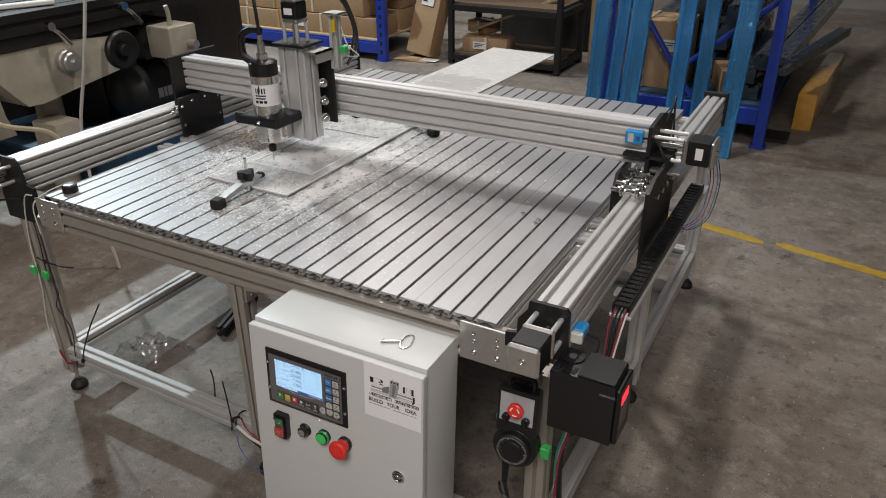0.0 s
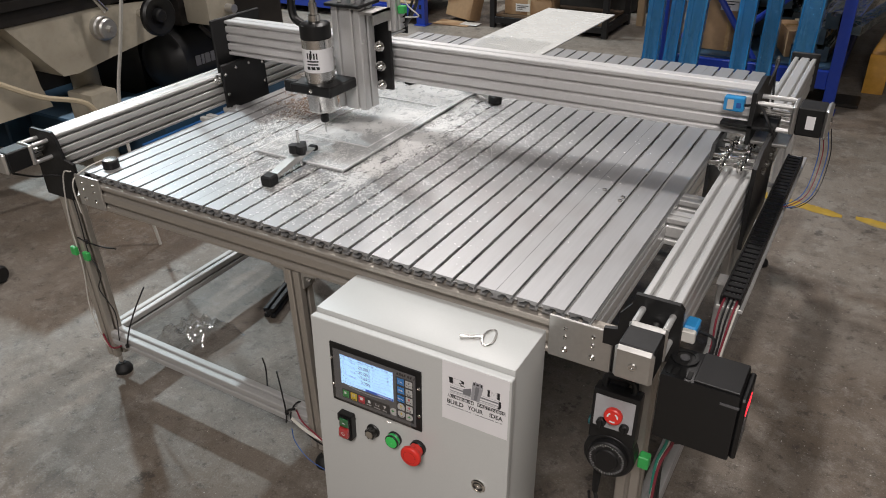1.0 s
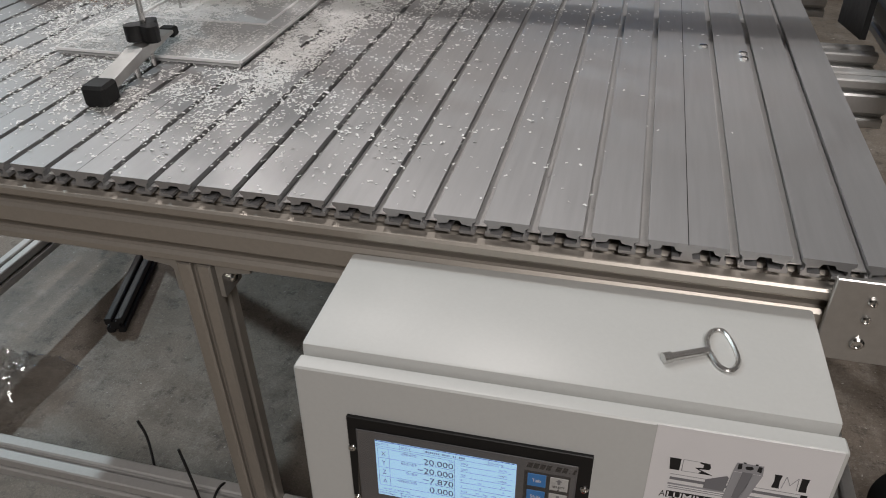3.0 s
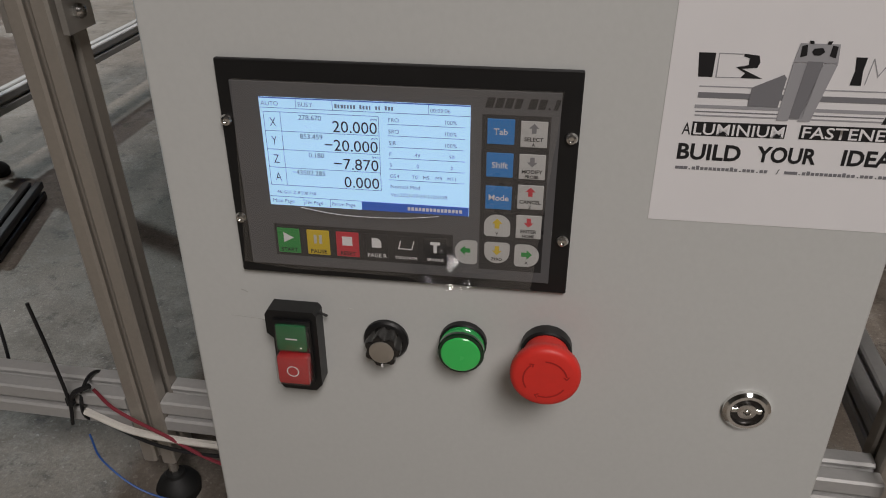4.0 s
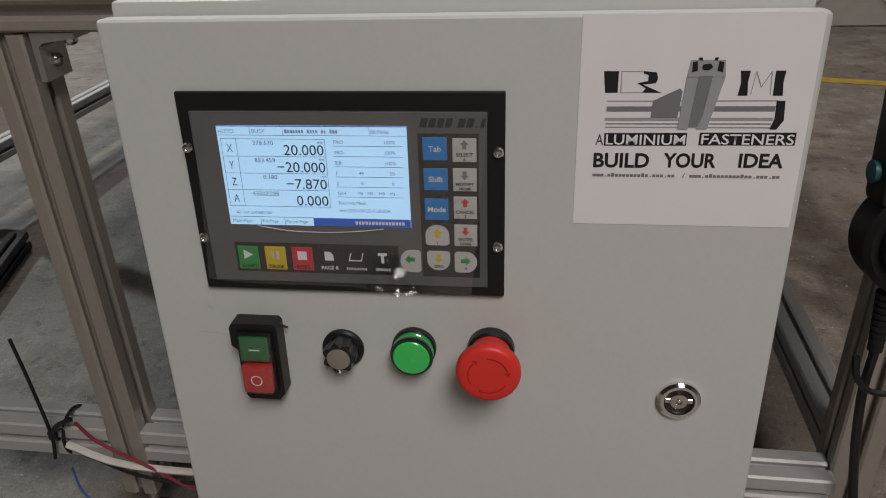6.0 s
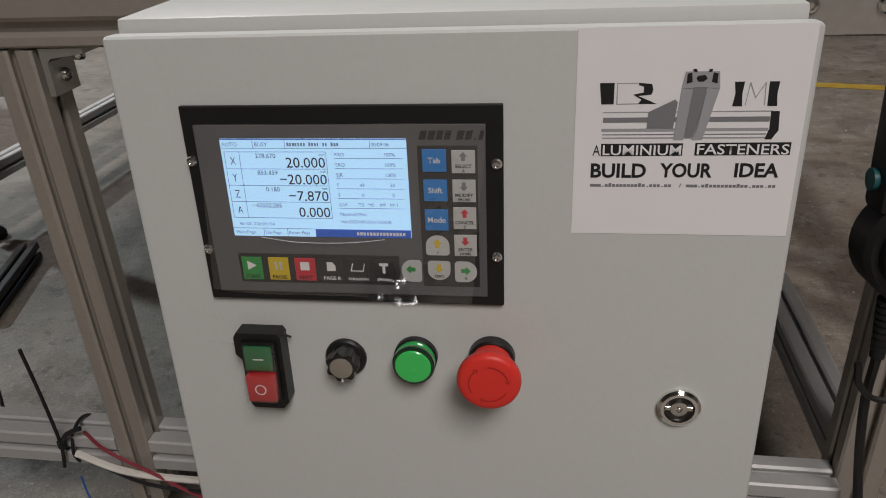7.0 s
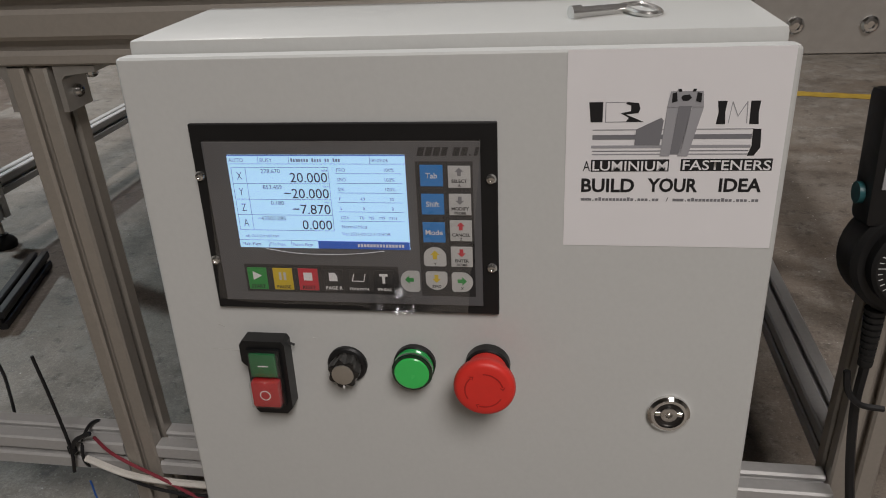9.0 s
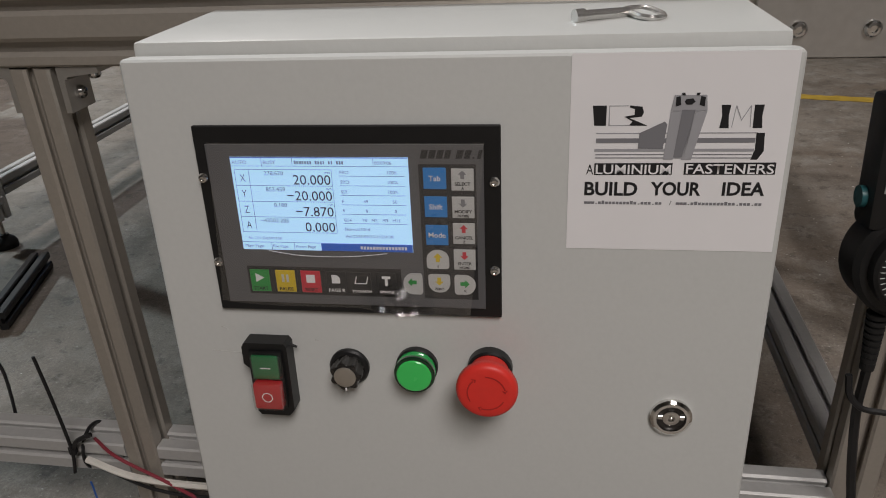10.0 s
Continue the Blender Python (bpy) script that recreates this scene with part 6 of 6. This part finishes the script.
def wrapped_bar(m, w, d, length, label, material=M_WRAP, group="wrapped extrusions"):
    """A film-wrapped extrusion of uneven skin, standing from m along its z."""
    c = thing("wrapped_extrusion", (0, 0, 0), label, "wrapped extrusion", group)
    bm = bmesh.new()
    seed = m.translation * 3
    rings = []
    n = 28
    for k in range(n + 1):
        z = length * k / n
        ring = []
        for x, y in ((-1, -1), (-0.45, -1), (-0.4, -0.6), (0.4, -0.6), (0.45, -1), (1, -1), (1, 1), (-1, 1)):
            f = 1 + 0.06 * noise.noise(Vector((x * 2, y * 2, z * 9)) + seed)
            ring.append(bm.verts.new((x * w / 2 * f, y * d / 2 * f, z)))
        rings.append(ring)
    for a, b in zip(rings, rings[1:]):
        for k in range(8):
            bm.faces.new((a[k], a[(k + 1) % 8], b[(k + 1) % 8], b[k]))
    bm.faces.new(rings[0][::-1])
    bm.faces.new(rings[-1])
    part("bar", bm, material, c, smooth=20)
    film = bmesh.new()
    rings = []
    n = 70
    for k in range(n + 1):
        z = 0.02 + (length - 0.04) * k / n
        ring = []
        for i in range(16):
            a = 2 * math.pi * (i + 0.5) / 16
            ux, uy = math.cos(a), math.sin(a)
            q = min(1 / max(abs(ux), abs(uy)), 1.35)
            f = q * (1.09 + 0.13 * noise.noise(Vector((ux * 1.8, uy * 1.8, z * 26)) + seed) + 0.06 * noise.noise(Vector((ux * 4, uy * 4, z * 60)) + seed))
            ring.append(film.verts.new((ux * w / 2 * f, uy * d / 2 * f, z)))
        rings.append(ring)
    for a, b in zip(rings, rings[1:]):
        for k in range(16):
            film.faces.new((a[k], a[(k + 1) % 16], b[(k + 1) % 16], b[k]))
    part("film", film, M_FILMB if material is M_WRAP else M_FILMD, c, "wrinkled clear-blue film" if material is M_WRAP else "wrinkled dark film", smooth=0)
    c.matrix_basis = m
    return c


M_FILMB = mat("wrinkled_blue_film", (0.12, 0.42, 0.75), 0.16, 0.6, 0.5, 40, 0.6, alpha=0.38, coat=1.0, bump_dist=0.010)
M_FILMD = mat("wrinkled_dark_film", (0.03, 0.05, 0.06), 0.10, 0.2, 0.4, 60, 0.5, alpha=0.6, coat=1.0, bump_dist=0.006)
for x, y, w, lx in ((-1.37, 4.62, 0.085, -0.4), (-1.275, 4.68, 0.07, 0.8), (-1.15, 4.60, 0.10, 0.6), (-0.88, 4.62, 0.085, -0.4), (-0.745, 4.64, 0.075, -0.9), (-0.58, 4.64, 0.10, 1.0)):
    wrapped_bar(pose(x, y, 0.0, -7.5, lx, 0), w, 0.05, 1.9, "aluminium extrusion in blue film leaning on the rack")
for x, z, w, km, tilt in ((-0.52, 0.29, 0.09, M_DARKWRAP, 0), (-0.63, 0.29, 0.09, M_DARKWRAP, 0), (-0.56, 0.385, 0.1, M_DARKWRAP, 0), (-0.40, 0.47, 0.09, M_DARKWRAP, 0), (-0.49, 0.475, 0.07, M_DARKWRAP, 0)):
    wrapped_bar(pose(x, 5.05, z, -90, 0, -3), w, 0.085, 2.9, "bundle of extrusion in dark film lying along the rack", km, "bundles on the rack")
# Added, unseen bundles that darken the black space inside the rack.
for x, z, w, yaw in ((-0.78, 0.34, 0.17, 0), (-0.98, 0.34, 0.17, 1), (-1.2, 0.34, 0.19, 0), (-0.85, 0.52, 0.18, -1), (-1.08, 0.52, 0.18, 0), (-0.72, 0.64, 0.14, 0), (-0.95, 0.70, 0.16, 1), (-1.2, 0.55, 0.15, 1)):
    wrapped_bar(pose(x, 5.46, z, -90, 0, yaw), w, 0.16, 1.9, "bundle of extrusion in dark film lying along the rack", M_DARKWRAP, "bundles on the rack")
wrapped_bar(pose(-0.37, 4.9, 0.47, -86, 0, -15), 0.07, 0.05, 1.05, "blue film wrapped extrusion sticking out beside the rack", M_DARKWRAP, "bundles on the rack")
wrapped_bar(pose(-0.62, 5.0, 1.0, -90, 0, -12), 0.12, 0.06, 2.6, "blue film wrapped extrusion lying on the upper rack level", M_WRAP, "bundles on the rack")
carton(pose(-0.172, 6.05, 0.0, 0, 0, -3.5), 0.115, 1.34, 0.235, "long tape-covered orange-brown carton on the floor", M_YCARD, straps=0, long_axis="y")
solo("floor_strip", box(-0.42, -0.26, 5.05, 5.25, 0.0, 0.02, 0.003), M_DARKIRON, "dark scrap lying beneath the rack", "scrap")

# ---- milling machine and compressor at the left ----
mill = thing("milling_machine", (-3.7, 2.5, 0), "old cream and dark iron milling machine with handwheels", "milling machine")
part("table", prism([(-3.72, 0.87), (-3.30, 0.87), (-3.30, 0.905), (-3.315, 0.91), (-3.315, 0.925), (-3.30, 0.93), (-3.30, 0.965), (-3.72, 0.965)], "y", 1.95, 3.45), M_DARKIRON, mill, "dark oily iron table")
# Black strips on the solid table top paint in the dark of its slots.
for x in (-3.62, -3.51, -3.40):
    part("table_slot", box(x - 0.01, x + 0.01, 1.96, 3.44, 0.9652, 0.967), M_RUBBER, mill)
part("saddle", prism([(2.05, 0.84), (2.25, 0.85), (2.60, 0.80), (2.84, 0.775), (2.85, 0.72), (2.83, 0.61), (2.56, 0.575), (2.36, 0.545), (2.28, 0.55), (2.22, 0.62)], "x", -3.78, -3.33), M_CREAM, mill, "cream enamelled saddle casting")
part("saddle_top", box(-3.76, -3.32, 1.97, 3.0, 0.805, 0.869, 0.006), M_DARKIRON, mill)
part("column", prism([(1.98, 0.40), (2.26, 0.40), (2.23, 0.50), (2.20, 0.84), (1.98, 0.84)], "x", -4.2, -3.45), M_CREAM, mill, "cream enamelled column")
part("knee_screw", cyl((-3.52, 2.50, 0.0), (-3.52, 2.50, 0.60), 0.065, 24), M_CREAM, mill)
part("coolant_box", box(-3.48, -3.30, 2.36, 2.50, 0.22, 0.44, 0.012, seg=2), M_CREAM, mill)
part("base", box(-4.8, -4.15, 2.38, 3.1, 0.0, 0.20, 0.01), M_DBLUE, mill)
w1 = part("handwheel", lathe((-3.22, 2.745, 0.735), (1, 0, 0), ((0, 0.085), (0.012, 0.094), (0.03, 0.094), (0.04, 0.085), (0.034, 0.06), (0.02, 0.035), (0.045, 0.03), (0.05, 0.022)), 36), M_PLASTIC, mill, "black handwheel")
part("wheel_shaft", cyl((-3.34, 2.745, 0.735), (-3.22, 2.745, 0.735), 0.02, 14), M_STEEL, w1)
d1 = part("feed_dial", lathe((-3.33, 2.515, 0.715), (1, 0, 0), ((0, 0.055), (0.03, 0.055), (0.035, 0.048), (0.06, 0.047), (0.066, 0.04), (0.066, 0.015), (0.09, 0.013)), 32), M_MOTOREND, mill, "bright graduated feed dial")
part("power_feed", box(-3.31, -3.14, 3.0, 3.19, 0.635, 0.80, 0.014, seg=2), M_CREAM, mill, "cream power feed gearbox")
part("power_feed_knob", cyl((-3.14, 3.13, 0.70), (-3.09, 3.13, 0.70), 0.022, 18), M_MOTOREND, mill)
part("power_feed_lever", tube(((-3.2, 3.07, 0.80), (-3.2, 3.07, 0.86), (-3.2, 3.06, 0.90)), 0.012, 8, 3), M_CREAM, mill)
for y, dz in ((2.45, 0.0), (2.87, 0.03)):
    lv = part("lock_lever", tube(((-3.31, y, 0.89 + dz), (-3.26, y + 0.02, 0.86 + dz), (-3.23, y + 0.05, 0.80 + dz)), 0.011, 8, 3), M_STEEL, mill)
    part("lever_boss", cyl((-3.31, y, 0.89 + dz), (-3.27, y, 0.89 + dz), 0.02, 14), M_STEEL, lv)
vise = thing("aluminium_offcuts", (-3.5, 2.2, 0.968), "bright aluminium offcuts lying on the milling table", "offcuts")
part("offcut", beam("y", 2.0, 2.28, -3.55, -3.50, 0.9675, 1.012), M_ALU, vise)
part("offcut", box(-0.12, 0.12, -0.025, 0.025, 0, 0.02, 0.004, m=pose(-3.42, 2.45, 0.968, 0, 0, 70)), M_LABELW, vise)
part("offcut", beam("y", 1.97, 2.2, -3.44, -3.40, 0.9675, 1.005), M_ALU, vise)
comp = thing("air_compressor", (-3.55, 3.2, 0), "black air compressor tank on a blue base", "compressor")
part("tank", lathe((-3.45, 2.86, 0.44), (0, 1, 0), ((0, 0.06), (0.02, 0.12), (0.07, 0.165), (0.5, 0.165), (0.55, 0.12), (0.57, 0.06)), 30), M_PLASTIC, comp)
for k, (y0, y1) in enumerate(((2.99, 3.02), (3.03, 3.045), (3.055, 3.085), (3.095, 3.125))):
    part("logo_bar", box(-3.286, -3.280, y0, y1, 0.42, 0.47), M_GREYPRINT, comp, smooth=0)
part("pump", box(-3.6, -3.35, 3.0, 3.25, 0.61, 0.80, 0.02, seg=2), M_DARKIRON, comp)
part("pipe", tube(((-3.28, 3.05, 0.62), (-3.25, 3.1, 0.55), (-3.25, 3.2, 0.50), (-3.30, 3.25, 0.45)), 0.012, 8), M_DARKIRON, comp)
part("base", box(-3.65, -3.16, 2.62, 3.5, 0.0, 0.26, 0.01), M_DBLUE, comp)
bb = thing("blue_steel_channel", (-3.05, 2.8, 0), "blue steel channel lying on the floor behind the machine", "steel channel")
part("channel", prism([(-3.14, 0.0), (-2.97, 0.0), (-2.97, 0.2), (-2.99, 0.2), (-2.99, 0.02), (-3.12, 0.02), (-3.12, 0.2), (-3.14, 0.2)], "y", 2.45, 3.2), M_BBLUE, bb)
tray = thing("swarf_tray", (-3.2, 2.0, 0), "dark blue swarf tray beneath the milling machine", "tray")
part("tray", box(-4.12, -3.72, 2.50, 2.98, 0.0, 0.20, 0.01), M_DBLUE, tray)
solo("cable", tube(((-3.3, 1.95, 0.62), (-3.25, 2.1, 0.52), (-3.22, 2.28, 0.44), (-3.22, 2.34, 0.30), (-3.25, 2.36, 0.20)), 0.012), M_STRAP, "pale hose curling down from the milling machine", "hose")
# Two made-up blocks fill in the dark, unclear clutter around the mill.
solo("machine_casing", box(-5.2, -4.35, 2.2, 4.6, 0, 1.0, 0.04, seg=2), M_DARKIRON, "plain dark block filling in the dark clutter behind the milling machine", "machine casing")
solo("machine_casing", box(-4.3, -3.75, 3.0, 4.2, 0, 0.95, 0.04, seg=2), M_DARKIRON, "plain dark block filling in the dark clutter beside the compressor", "machine casing")
bt = thing("black_roller", (-2.98, 1.52, 0), "black rubber roller lying on the floor", "roller")
part("drum", lathe((-3.06, 1.50, 0.035), (0.9, 0.25, 0), ((0, 0.028), (0.01, 0.035), (0.16, 0.035), (0.17, 0.028)), 24), M_RUBBER, bt)

# yellow floor lines: worn strokes
for x0, x1, y0 in ((-0.75, -0.19, 3.705), (-0.14, 0.42, 3.595), (0.46, 1.2, 3.45), (1.3, 2.6, 3.28)):
    bm = bmesh.new()
    n = 30
    lo, hi = [], []
    for k in range(n + 1):
        x = x0 + (x1 - x0) * k / n
        yc = y0 - 0.22 * (x - x0)
        e = min(k, n - k) / n
        w = 0.032 * min(1, 0.35 + 8 * e)
        lo.append(bm.verts.new((x, yc - w + 0.012 * noise.noise((x * 25, 1, 0)), 0.0012)))
        hi.append(bm.verts.new((x, yc + w + 0.012 * noise.noise((x * 25, 9, 0)), 0.0012)))
    for k in range(n):
        bm.faces.new((lo[k], lo[k + 1], hi[k + 1], hi[k]))
    solo("floor_line", bm, M_YELLOW, "worn broken yellow line painted on the floor", "floor line", kind="structure")
M_GRIT = mat("pale_grit", (0.55, 0.53, 0.49), 0.8, bump=0)
rng2 = random.Random(11)
bm = bmesh.new()
for k in range(700):
    px, py = (rng2.uniform(-3.2, 1.6), rng2.uniform(0.6, 5.5)) if k % 3 else (rng2.gauss(-0.1, 0.25), rng2.gauss(2.7, 0.7))
    s = rng2.uniform(0.0008, 0.0028)
    m = pose(px, py, 0.0012, 0, 0, rng2.uniform(0, 360))
    bm.faces.new([bm.verts.new(m @ Vector(p)) for p in ((-s, -s * 0.6, 0), (s, -s * 0.4, 0), (s * 0.7, s * 0.6, 0.0008), (-s * 0.8, s * 0.4, 0.0005))])
solo("floor_debris", bm, M_GRIT, "white chips and dust scattered on the concrete floor", "debris", kind="stuff", smooth=0)
